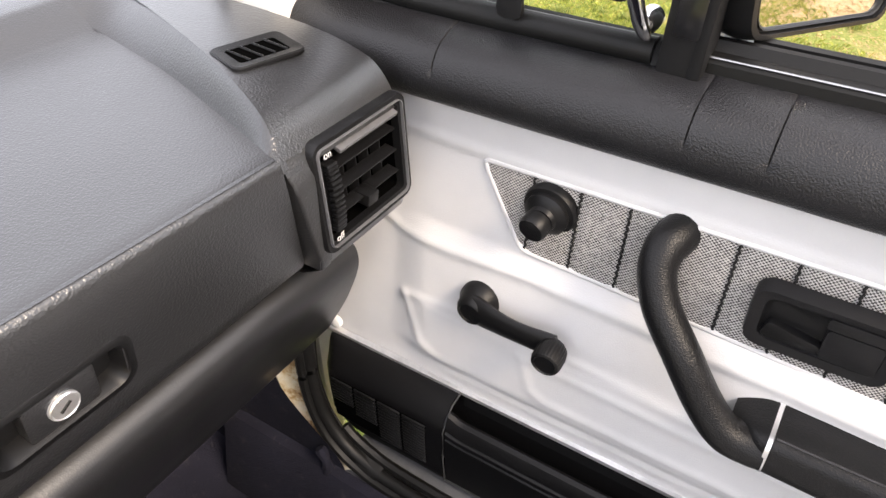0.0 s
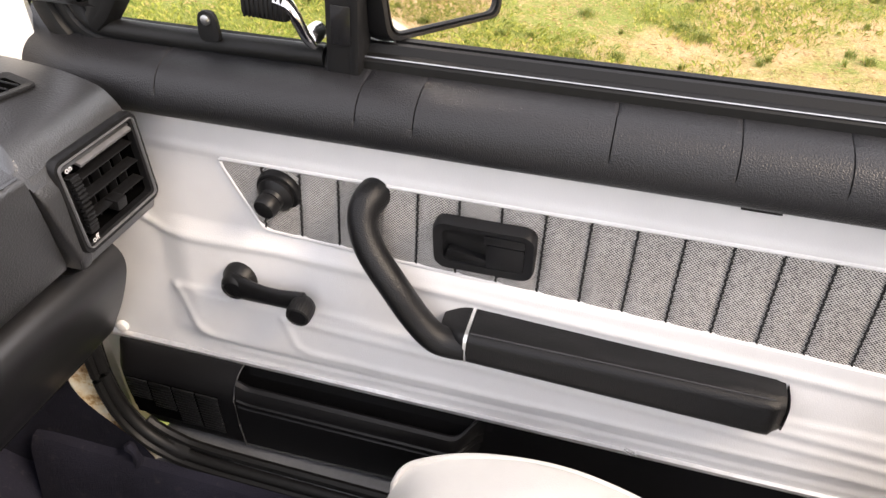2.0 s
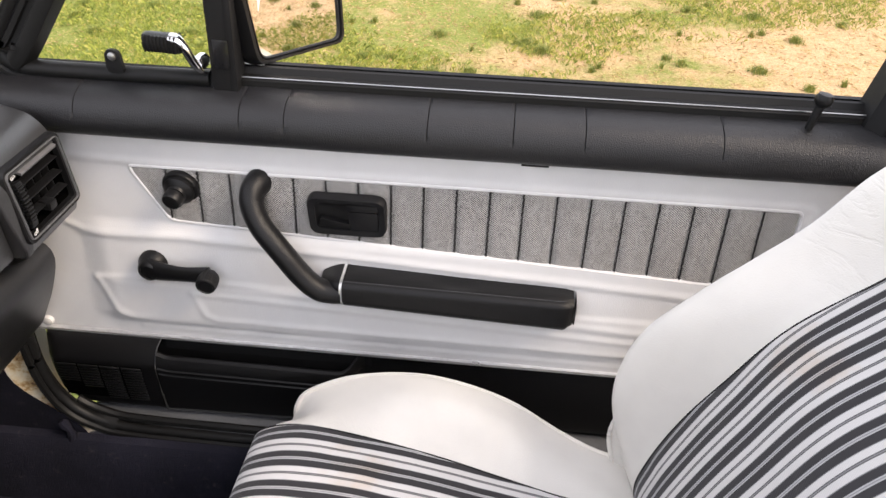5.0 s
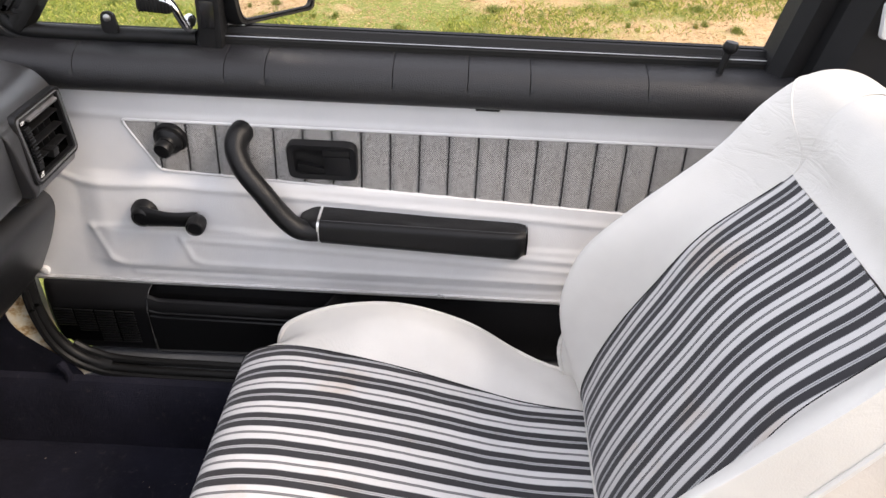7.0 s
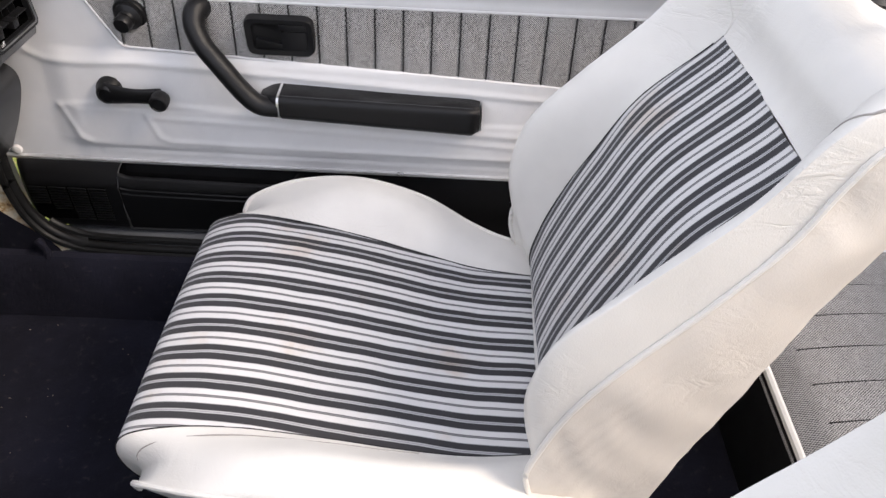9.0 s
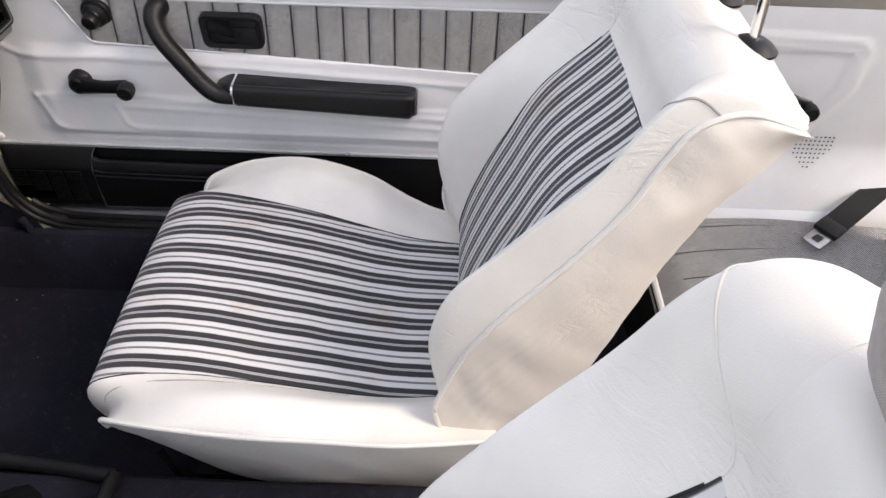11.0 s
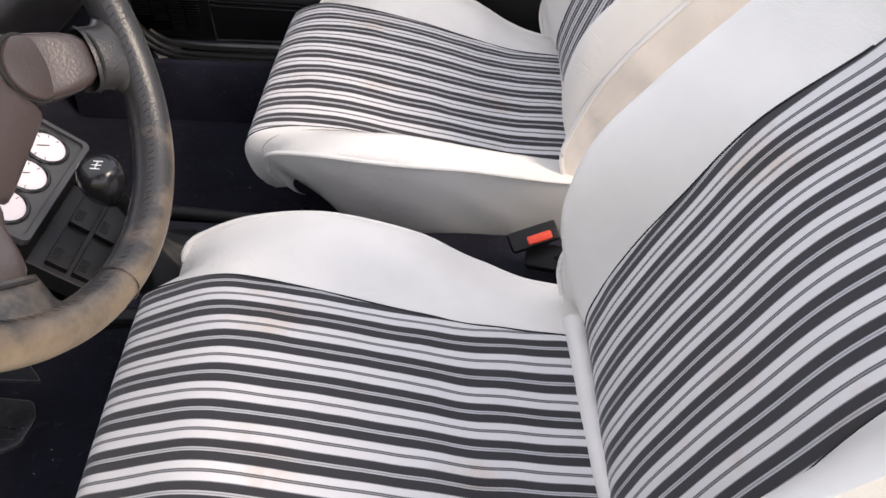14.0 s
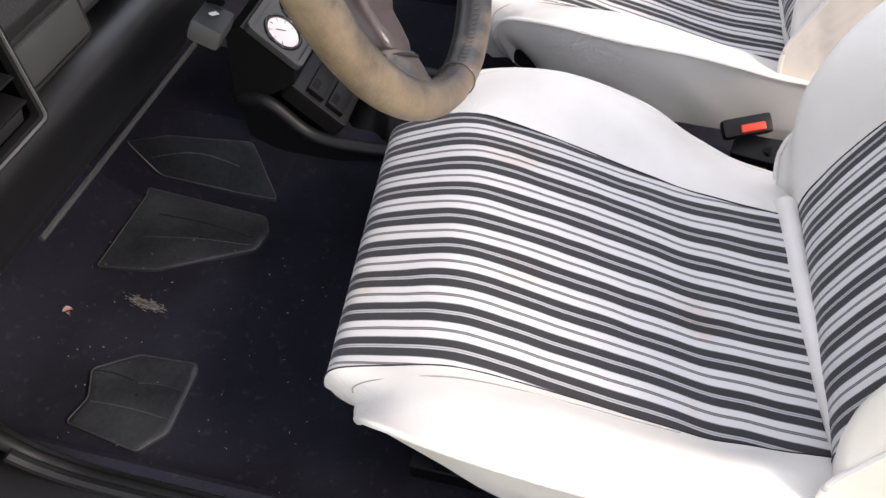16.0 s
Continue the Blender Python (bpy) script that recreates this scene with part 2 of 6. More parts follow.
M_DASH = leather("black_dash_vinyl", (0.015, 0.015, 0.016), 0.34, 640.0, 0.30, spec=0.95, swell=0.02, coat=0.5)
M_KNEE = leather("black_knee_roll_vinyl", (0.011, 0.011, 0.012), 0.33, 900.0, 0.08, spec=0.6, swell=0.02, coat=0.15)
# cream vinyl whose tone also holds some of the side's shading
M_CREAM = leather("shaded_cream_side_vinyl", (0.67, 0.62, 0.555), 0.45, 700.0, 0.12, crease=0.3, spec=0.4)
M_SCUFF = plain("scuffed_rubber_edge", (0.050, 0.050, 0.056), 0.55, wear=0.8)
M_PAD = leather("black_padded_vinyl", (0.0115, 0.0115, 0.0130), 0.40, 850.0, 0.42, spec=0.42, swell=0.04)
M_ARM = leather("black_armrest_vinyl", (0.0065, 0.0065, 0.0070), 0.38, 900.0, 0.26, crease=0.12, spec=0.26, swell=0.05)
M_WHITE = leather("white_seat_vinyl", (0.665, 0.645, 0.605), 0.42, 700.0, 0.12, crease=0.42, spec=0.45)
M_DOORWHITE = leather("white_door_vinyl", (0.665, 0.66, 0.66), 0.5, 800.0, 0.10, spec=0.35)
M_SEAM = plain("grey_seam_thread", (0.30, 0.28, 0.26), 0.8)
M_STRIPE = stripes("striped_seat_cloth")
M_TWEED = tweed("grey_door_tweed", "XZ", (0.030, 0.028, 0.028), (0.50, 0.485, 0.47), 0.0034)
M_TWEEDFLAT = tweed("grey_rear_seat_tweed", "XY")
M_WOOL = wool("grey_headrest_wool")
M_PLASTIC = plain("black_plastic", (0.007, 0.007, 0.0075), 0.40, grain=0.15, grain_scale=1500, spec=0.27)
M_LOWER = plain("black_door_plastic", (0.0045, 0.0045, 0.005), 0.42, grain=0.15, spec=0.24)
M_GLOSSY = plain("glossy_black_plastic", (0.012, 0.012, 0.013), 0.18)
M_MATT = plain("matt_black_trim", (0.0065, 0.0065, 0.007), 0.60, grain=0.25, spec=0.28)
M_GREYPL = plain("dark_grey_plastic", (0.040, 0.041, 0.043), 0.5, grain=0.2)
# paler grey for rubbed vent edges, with their highlight painted in
M_VENTEDGE = plain("rubbed_vent_edge_highlight", (0.12, 0.12, 0.125), 0.38, wear=0.35)
M_RUBBER = plain("black_rubber", (0.006, 0.006, 0.006), 0.5, grain=0.2, spec=0.25)
M_BEZEL = plain("grained_black_bezel", (0.008, 0.008, 0.009), 0.42, grain=0.2, spec=0.28)
M_CARPET = carpet("black_carpet")
M_PAINT = plain("white_body_paint", (0.74, 0.74, 0.72), 0.25, wear=0.04, coat=0.4)
# sill paint darkened in colour to stand for the shade under the door
M_SILL = plain("shade_darkened_sill_paint", (0.085, 0.088, 0.094), 0.4, wear=0.3)
M_RUST = rusty("rust_stained_cream_paint")
M_CHROME = plain("chrome", (0.78, 0.78, 0.78), 0.12, 1.0, wear=0.05)
M_STEEL = plain("dull_steel", (0.45, 0.45, 0.45), 0.35, 1.0)
M_SILVER = plain("silver_edge_trim", (0.78, 0.78, 0.78), 0.3, 0.8, wear=0.2)
M_MIRROR = mirror_surface("mirror_glass")
M_PANE = pane("window_glass")
M_RIM = worn_rim("worn_wheel_leather")
M_HUB = leather("brown_black_wheel_pad", (0.048, 0.035, 0.032), 0.30, 420.0, 0.12, swell=0.08, spec=0.55)
M_RED = plain("red_button_plastic", (0.60, 0.045, 0.015), 0.4)
M_DIAL = plain("white_gauge_face", (0.62, 0.58, 0.60), 0.5, wear=0.03)
M_INK = plain("white_print", (0.75, 0.75, 0.75), 0.6, wear=0.03)
M_THREAD = plain("black_stitching", (0.008, 0.008, 0.008), 0.9)
# near-black without gloss: the shade inside openings, put into the colour
M_VOID = plain("painted_recess_shade", (0.002, 0.002, 0.002), 0.95, spec=0.0)
M_SEWN = plain("worn_seam_thread", (0.030, 0.030, 0.033), 0.7, wear=0.5)
M_MATPAD = plain("worn_rubber_pad", (0.024, 0.0265, 0.031), 0.36, grain=0.5, grain_scale=300, wear=0.75)
M_GROUND = ground_cover("dry_grass_ground")
M_GRASS = blade("grass_blades", (0.14, 0.19, 0.03), (0.40, 0.42, 0.08))
M_STRAW = blade("straw_blades", (0.36, 0.23, 0.10), (0.68, 0.50, 0.27))
M_WEED = blade("weed_leaves", (0.11, 0.16, 0.03), (0.27, 0.31, 0.07))
M_DUST = plain("grey_dust", (0.24, 0.225, 0.21), 0.95)
M_LEAF = plain("reddish_dry_leaf", (0.44, 0.26, 0.24), 0.8, wear=0.5)
M_DEBRIS = plain("pale_crumbs", (0.42, 0.36, 0.28), 0.9)
M_GREYVINYL = leather("pale_grey_vinyl", (0.60, 0.62, 0.64), 0.45, 700.0, 0.1)


# ---- building helpers ----
ORIGIN = {}


def thing(name, at, label, category, group=""):
    ob = new(name)
    ob.location, ob.empty_display_size = at, 0.05
    ORIGIN[ob] = Vector(at)
    return tagged(ob, label, category, group)


def finish(bm, ob_name, mat, angle=38.0):
    bmesh.ops.recalc_face_normals(bm, faces=bm.faces)
    me = bpy.data.meshes.new(ob_name)
    bm.to_mesh(me)
    bm.free()
    for p in me.polygons:
        p.use_smooth = True
    me.set_sharp_from_angle(angle=radians(angle))
    me.materials.append(mat)
    return me


def part(name, bm, mat, parent, label="", angle=38.0):
    """Links bm, given in world places, as one mesh object under a thing or a part."""
    o = ORIGIN[parent]
    bmesh.ops.translate(bm, verts=bm.verts, vec=-o)
    ob = new(name, finish(bm, name, mat, angle))
    ob.parent = parent
    ORIGIN[ob] = o
    if label:
        tagged(ob, label)
    return ob


def solid(name, bm, mat, label="", category="", kind="", angle=38.0, at=None):
    """Links bm as a top-level object, with its origin at its base."""
    vs = [v.co for v in bm.verts]
    if at is None:
        at = Vector((sum(v.x for v in vs) / len(vs), sum(v.y for v in vs) / len(vs), min(v.z for v in vs)))
    at = Vector(at)
    bmesh.ops.translate(bm, verts=bm.verts, vec=-at)
    ob = new(name, finish(bm, name, mat, angle))
    ob.location = at
    ORIGIN[ob] = at
    return tagged(ob, label, category, kind=kind)


def cat(points, t):
    """A smooth curve through the points, at t in steps of one per point."""
    n = len(points)
    i = min(max(int(math.floor(t)), 0), n - 2)
    u = t - i
    p0, p1, p2, p3 = (np.array(points[min(max(k, 0), n - 1)], float) for k in (i - 1, i, i + 1, i + 2))
    return 0.5 * (2 * p1 + (p2 - p0) * u + (2 * p0 - 5 * p1 + 4 * p2 - p3) * u * u + (3 * p1 - p0 - 3 * p2 + p3) * u ** 3)


def curve(points, n):
    return [cat(points, (len(points) - 1) * k / (n - 1)) for k in range(n)]


def sheet(rows, closed=False, bm=None):
    """Faces between rows of points."""
    bm = bm or bmesh.new()
    vs = [[bm.verts.new(p) for p in row] for row in rows]
    for a, b in zip(vs, vs[1:]):
        n = len(a)
        for k in range(n if closed else n - 1):
            j = (k + 1) % n
            try:
                bm.faces.new((a[k], a[j], b[j], b[k]))
            except ValueError:
                pass
    return bm


def tube(points, radius, sides=10, bm=None, flat=1.0, caps=True, up=(0, 0, 1)):
    """A round bar along points; radius is one number, or one for each point; flat squeezes it along the second axis."""
    bm = bm or bmesh.new()
    pts = [Vector(p) for p in points]
    rings, ref = [], Vector(up)
    for i, p in enumerate(pts):
        d = (pts[min(i + 1, len(pts) - 1)] - pts[max(i - 1, 0)]).normalized()
        a = d.cross(ref)
        if a.length < 1e-4:
            a = d.cross(Vector((1, 0, 0)))
        a.normalize()
        b = a.cross(d).normalized()
        r = radius[i] if hasattr(radius, "__len__") else radius
        rings.append([bm.verts.new(p + r * (math.cos(q) * a + flat * math.sin(q) * b)) for q in (2 * math.pi * k / sides for k in range(sides))])
    for ra, rb in zip(rings, rings[1:]):
        for k in range(sides):
            j = (k + 1) % sides
            bm.faces.new((ra[k], ra[j], rb[j], rb[k]))
    if caps:
        bm.faces.new(rings[0])
        bm.faces.new(list(reversed(rings[-1])))
    return bm


def block(size, m=None, bevel=0.003, bm=None, segments=2):
    """A box with rounded edges, centred on the pose m."""
    own = bmesh.new()
    bmesh.ops.create_cube(own, size=1.0)
    bmesh.ops.scale(own, vec=Vector(size), verts=own.verts)
    if bevel:
        bmesh.ops.bevel(own, geom=list(own.edges), offset=min(bevel, min(size) * 0.45), segments=segments, affect="EDGES", profile=0.6)
    if m is not None:
        bmesh.ops.transform(own, matrix=m, verts=own.verts)
    if bm is None:
        return own
    return join(bm, own)


def join(bm, own):
    me = bpy.data.meshes.new("tmp")
    own.to_mesh(me)
    own.free()
    bm.from_mesh(me)
    bpy.data.meshes.remove(me)
    return bm


def prism(outline, depth, m=None, bevel=0.002, bm=None, segments=2):
    """An outline in x, y given depth along z, with rounded rims, placed by m."""
    own = bmesh.new()
    lo = [own.verts.new((x, y, 0)) for x, y in outline]
    hi = [own.verts.new((x, y, depth)) for x, y in outline]
    n = len(outline)
    own.faces.new(list(reversed(lo)))
    top = own.faces.new(hi)
    for k in range(n):
        own.faces.new((lo[k], lo[(k + 1) % n], hi[(k + 1) % n], hi[k]))
    if bevel:
        bmesh.ops.bevel(own, geom=list(top.edges), offset=bevel, segments=segments, affect="EDGES", profile=0.6)
    if m is not None:
        bmesh.ops.transform(own, matrix=m, verts=own.verts)
    if bm is None:
        return own
    return join(bm, own)


def rounded(w, h, r, n=5):
    """The outline of a rectangle with round corners, centred."""
    pts = []
    for cx, cy, a0 in ((w / 2 - r, h / 2 - r, 0), (-w / 2 + r, h / 2 - r, 90), (-w / 2 + r, -h / 2 + r, 180), (w / 2 - r, -h / 2 + r, 270)):
        for k in range(n):
            a = radians(a0 + 90 * k / (n - 1))
            pts.append((cx + r * math.cos(a), cy + r * math.sin(a)))
    return pts


def soften(outline, r, n=4):
    """Rounds the corners of any outline."""
    out, m = [], len(outline)
    for k in range(m):
        p, a, b = (Vector(outline[j % m]) for j in (k, k - 1, k + 1))
        da, db = (a - p), (b - p)
        ra, rb = min(r, da.length * 0.45), min(r, db.length * 0.45)
        s, e = p + da.normalized() * ra, p + db.normalized() * rb
        for i in range(n + 1):
            u = i / n
            out.append(tuple((1 - u) ** 2 * s + 2 * u * (1 - u) * p + u * u * e))
    return out


def lathe(profile, m, sides=28, bm=None):
    """Turns (radius, height) round z, placed by m; ends at radius 0 close."""
    own = bmesh.new()
    rows = [[own.verts.new((r * math.cos(a), r * math.sin(a), z)) for a in (2 * math.pi * k / sides for k in range(sides))] for r, z in profile]
    for a, b in zip(rows, rows[1:]):
        for k in range(sides):
            j = (k + 1) % sides
            own.faces.new((a[k], a[j], b[j], b[k]))
    own.faces.new(list(reversed(rows[0])))
    own.faces.new(rows[-1])
    bmesh.ops.remove_doubles(own, verts=own.verts, dist=1e-6)
    bmesh.ops.transform(own, matrix=m, verts=own.verts)
    if bm is None:
        return own
    return join(bm, own)


def aim(at, z, x=(1, 0, 0)):
    """A pose at a place, with its z axis along z and its x axis near x."""
    z = Vector(z).normalized()
    y = z.cross(Vector(x)).normalized()
    x = y.cross(z)
    return Matrix.Translation(at) @ Matrix((x, y, z)).transposed().to_4x4()


def framed(outline, inner, depth, m, bm=None, dip=0.0):
    """A flat ring between two outlines with as many points, with depth."""
    own = bmesh.new()
    n = len(outline)
    rows = [[own.verts.new((x, y, z)) for x, y in o] for o, z in ((outline, 0), (outline, depth * 0.7), (outline, depth), (inner, depth - dip), (inner, 0))]
    for k, (x, y) in enumerate(outline):
        c = Vector((x, y, depth))
        c2 = Vector((*inner[k], depth - dip))
        rows[2][k].co = c.lerp(c2, 0.12)
    for a, b in zip(rows, rows[1:]):
        for k in range(n):
            j = (k + 1) % n
            own.faces.new((a[k], a[j], b[j], b[k]))
    bmesh.ops.transform(own, matrix=m, verts=own.verts)
    if bm is None:
        return own
    return join(bm, own)


def smooth(a, b, x):
    t = min(max((x - a) / (b - a), 0.0), 1.0)
    return t * t * (3 - 2 * t)


def seg_dist(px, pz, ax, az, bx, bz):
    dx, dz = bx - ax, bz - az
    t = min(max(((px - ax) * dx + (pz - az) * dz) / (dx * dx + dz * dz + 1e-12), 0), 1)
    return math.hypot(px - ax - t * dx, pz - az - t * dz)


# ---- ground ----
def ground():
    bm = bmesh.new()
    vs = [bm.verts.new(p) for p in ((-900, -900, 0), (900, -900, 0), (900, 900, 0), (-900, 900, 0))]
    bm.faces.new(vs)
    solid("ground", bm, M_GROUND, "dry trodden grass field with green patches", "ground", "structure", at=(0, 0, 0))


ground()


def patchiness(x, y):
    return noise.fractal(Vector((x * 0.55 + 3.1, y * 0.8 + 1.7, 0.3)), 1.0, 2.0, 4)


def blades(name, mat, count, box, height, width, green, label, seed):
    rng = random.Random(seed)
    verts, faces = [], []
    while len(faces) < count:
        x, y = rng.uniform(*box[0]), rng.uniform(*box[1])
        d = patchiness(x, y) - 0.36 * math.sin((x - 0.6) * 0.55) + 0.05
        edge = min(smooth(box[0][0], box[0][0] + 1.2, x), smooth(box[0][1], box[0][1] - 1.2, x), smooth(box[1][1], box[1][1] - 1.6, y))
        if rng.random() > edge:
            continue
        keep = smooth(-0.10, 0.16, d)
        if rng.random() > (keep if green else 1 - 0.7 * keep):
            continue
        for _ in range(rng.randint(2, 5)):
            bx, by = x + rng.gauss(0, 0.016), y + rng.gauss(0, 0.016)
            a, h = rng.uniform(0, 6.28), height * rng.uniform(0.35, 1.1)
            lean = rng.uniform(0.2, 1.0) * (1.0 if green else 2.6)
            dx, dy = math.cos(a), math.sin(a)
            w = width * rng.uniform(0.6, 1.2)
            n = len(verts)
            verts += [(bx - dy * w, by + dx * w, 0.0), (bx + dy * w, by - dx * w, 0.0),
                      (bx + dx * h * lean * 0.35 + dy * w * 0.7, by + dy * h * lean * 0.35 - dx * w * 0.7, h * 0.6),
                      (bx + dx * h * lean, by + dy * h * lean, h / (1 + 0.5 * lean))]
            faces += [(n, n + 1, n + 2), (n, n + 2, n + 3)]
    me = bpy.data.meshes.new(name)
    me.from_pydata(verts, [], faces)
    me.materials.append(mat)
    tagged(new(name, me), label, "grass", kind="stuff")


FIELD = ((-4.6, 5.2), (0.55, 6.0))
blades("grass", M_GRASS, 290000, FIELD, 0.034, 0.0013, True, "short green grass growing in uneven patches", 3)
blades("dry_straw", M_STRAW, 120000, FIELD, 0.013, 0.0009, False, "flattened dry straw on bare ground", 4)


def tufts():
    rng = random.Random(9)
    verts, faces = [], []
    for _ in range(240):
        cx, cy = rng.uniform(*FIELD[0]), rng.uniform(1.2, 4.8)
        r = rng.uniform(0.008, 0.05) * rng.uniform(0.5, 1.2)
        for _ in range(int(900 * r / 0.08)):
            a, q = rng.uniform(0, 6.28), r * abs(rng.gauss(0, 0.6))
            bx, by = cx + q * math.cos(a), cy + q * math.sin(a)
            h, w = rng.uniform(0.012, 0.045), rng.uniform(0.001, 0.002)
            b = rng.uniform(0, 6.28)
            dx, dy = math.cos(b), math.sin(b)
            n = len(verts)
            verts += [(bx - dy * w, by + dx * w, 0), (bx + dy * w, by - dx * w, 0), (bx + dx * h * 0.5, by + dy * h * 0.5, h)]
            faces.append((n, n + 1, n + 2))
    me = bpy.data.meshes.new("weed_tufts")
    me.from_pydata(verts, [], faces)
    me.materials.append(M_WEED)
    tagged(new("weed_tufts", me), "dense dark green tufts standing in dry ground", "grass", kind="stuff")


tufts()


# ---- car shell: floor, sills, tunnel, pillars ----
def extrude_y(profile, y0, y1, steps=2, bm=None):
    """A profile in x, z carried along y."""
    rows = [[(x, y0 + (y1 - y0) * k / (steps - 1), z) for x, z in profile] for k in range(steps)]
    return sheet(rows, bm=bm)


def extrude_x(profile, x0, x1, steps=2, bm=None, closed=False):
    rows = [[(x0 + (x1 - x0) * k / (steps - 1), y, z) for y, z in profile] for k in range(steps)]
    return sheet(rows, closed, bm)


FLOOR_Z = 0.26


def floor_height(x, y):
    z = FLOOR_Z + 0.30 * smooth(-0.28, -0.62, x)
    z += 0.16 * smooth(0.15, 0.085, abs(y + 0.731)) * smooth(1.2, 0.95, x)
    z += 0.0045 * noise.noise(Vector((x * 9, y * 9, 0)))
    return z + 0.03 * smooth(-1.30, -1.36, y) + 0.03 * smooth(-0.16, -0.09, y)


def car_floor():
    bm = bmesh.new()
    nx, ny = 70, 90
    rows = []
    for i in range(nx):
        x = -0.62 + 1.9 * i / (nx - 1)
        row = []
        for j in range(ny):
            y = -1.36 + 1.27 * j / (ny - 1)
            row.append((x, y, floor_height(x, y)))
        rows.append(row)
    sheet(rows, bm=bm)
    solid("floor", bm, M_CARPET, "worn black carpet with crumbs and dust", "floor", "structure")


car_floor()


def sill(side):
    """side 1: passenger, -1: driver; a painted step with a rubber edge."""
    c = -0.731
    q = lambda y: c + side * (y - c)
    prof = [(-0.135, 0.24), (-0.128, 0.350), (-0.118, 0.374), (-0.108, 0.380), (-0.098, 0.386), (-0.090, 0.3955), (-0.078, 0.3985), (-0.05, 0.400), (0.06, 0.388), (0.11, 0.35), (0.13, 0.25), (0.14, 0.16)]
    rows = [[(x, q(y), z) for y, z in prof] for x in np.linspace(-0.12 if side > 0 else -0.55, 1.15, 12)]
    if side > 0:
        solid("door_sill", sheet(rows), M_SILL, "painted door sill, its colour darkened for the door's shade", "sill", "structure")
    else:
        solid("door_sill", sheet(rows), M_MATT, "door sill under a matt black cover", "sill", "structure")
    up = curve([(-0.152, 0.66), (-0.158, 0.60), (-0.161, 0.547), (-0.160, 0.500), (-0.150, 0.455), (-0.128, 0.420), (-0.095, 0.399), (-0.045, 0.388), (0.1, 0.385), (0.5, 0.384), (1.0, 0.384)], 72)
    bm = tube([(x, q(-0.098), z) for x, z in up], 0.0085, 10)
    tube([(x - 0.004, q(-0.107), z - 0.006) for x, z in up], 0.006, 8, bm)
    tube([(x, q(-0.087), z + 0.010) for x, z in up if 0.43 > x > -0.13], 0.007, 8, bm)
    solid("door_seal", bm, M_RUBBER, "black rubber door seal along the sill", "seal", "structure")
    bm = extrude_x([(q(-0.112), 0.383), (q(-0.124), 0.380), (q(-0.134), 0.366), (q(-0.142), 0.33), (q(-0.150), 0.29), (q(-0.156), 0.262)], -0.30, 1.1, 20)
    solid("sill_carpet", bm, M_CARPET, "black carpet turned up along the sill", "carpet", "structure")


sill(1)
sill(-1)


def kick_panel(side):
    c = -0.731
    q = lambda y: c + side * (y - c)
    rows = []
    for z in np.linspace(0.25, 0.76, 34):
        edge = -0.206 + 0.094 * smooth(0.500, 0.375, z)
        rows.append([(x, q(-0.112 - 0.03 * smooth(-0.26, -0.5, x)), z) for x in np.linspace(-0.60, edge, 10)])
    solid("kick_panel", sheet(rows), M_CARPET, "black carpeted footwell side", "trim", "structure")
    if side < 0:
        return
    up = curve([(-0.172, 0.66), (-0.178, 0.60), (-0.183, 0.547), (-0.183, 0.500), (-0.172, 0.450), (-0.148, 0.410), (-0.115, 0.388), (-0.075, 0.377)], 36)
    rows = []
    for k, (x, z) in enumerate(up):
        a, b = up[max(k - 1, 0)], up[min(k + 1, len(up) - 1)]
        d = Vector((b[0] - a[0], b[1] - a[1])).normalized()
        nx, nz = -d.y, d.x
        wide = 0.025 - 0.015 * smooth(0.53, 0.40, z)
        rows.append([(x + nx * w, q(y), z + nz * w) for w, y in ((0.014, -0.1000), (0.007, -0.1040), (0.000, -0.1045), (-wide * 0.7, -0.1075), (-wide, -0.1105))])
    lip = [[(r[2][0] + (r[2][0] - r[4][0]) / w0 * w, q(y), r[2][2] + (r[2][2] - r[4][2]) / w0 * w) for w, y in ((0.008, -0.1030), (0.010, -0.1065), (0.014, -0.1080), (0.019, -0.1060), (0.024, -0.1000), (0.026, -0.0880))] for r, w0 in ((r, max(math.hypot(r[2][0] - r[4][0], r[2][2] - r[4][2]), 1e-4)) for r in rows)]
    solid("pillar_seal", sheet(lip), M_RUBBER, "broad black rubber seal round the door opening", "seal", "structure")
    solid("pillar_flange", sheet(rows), M_RUST, "cream painted pillar flange with rust stains", "trim", "structure")


kick_panel(1)
kick_panel(-1)
flap = tube(curve([(-0.110, -0.150, 0.262), (-0.118, -0.136, 0.276), (-0.127, -0.126, 0.315), (-0.134, -0.121, 0.353), (-0.136, -0.119, 0.392), (-0.146, -0.118, 0.412)], 18), [0.005 + 0.003 * math.sin(k * 0.9) ** 2 for k in range(18)], 8)
solid("carpet_edge", flap, M_CARPET, "loose rolled edge of the black carpet", "trim", "structure")


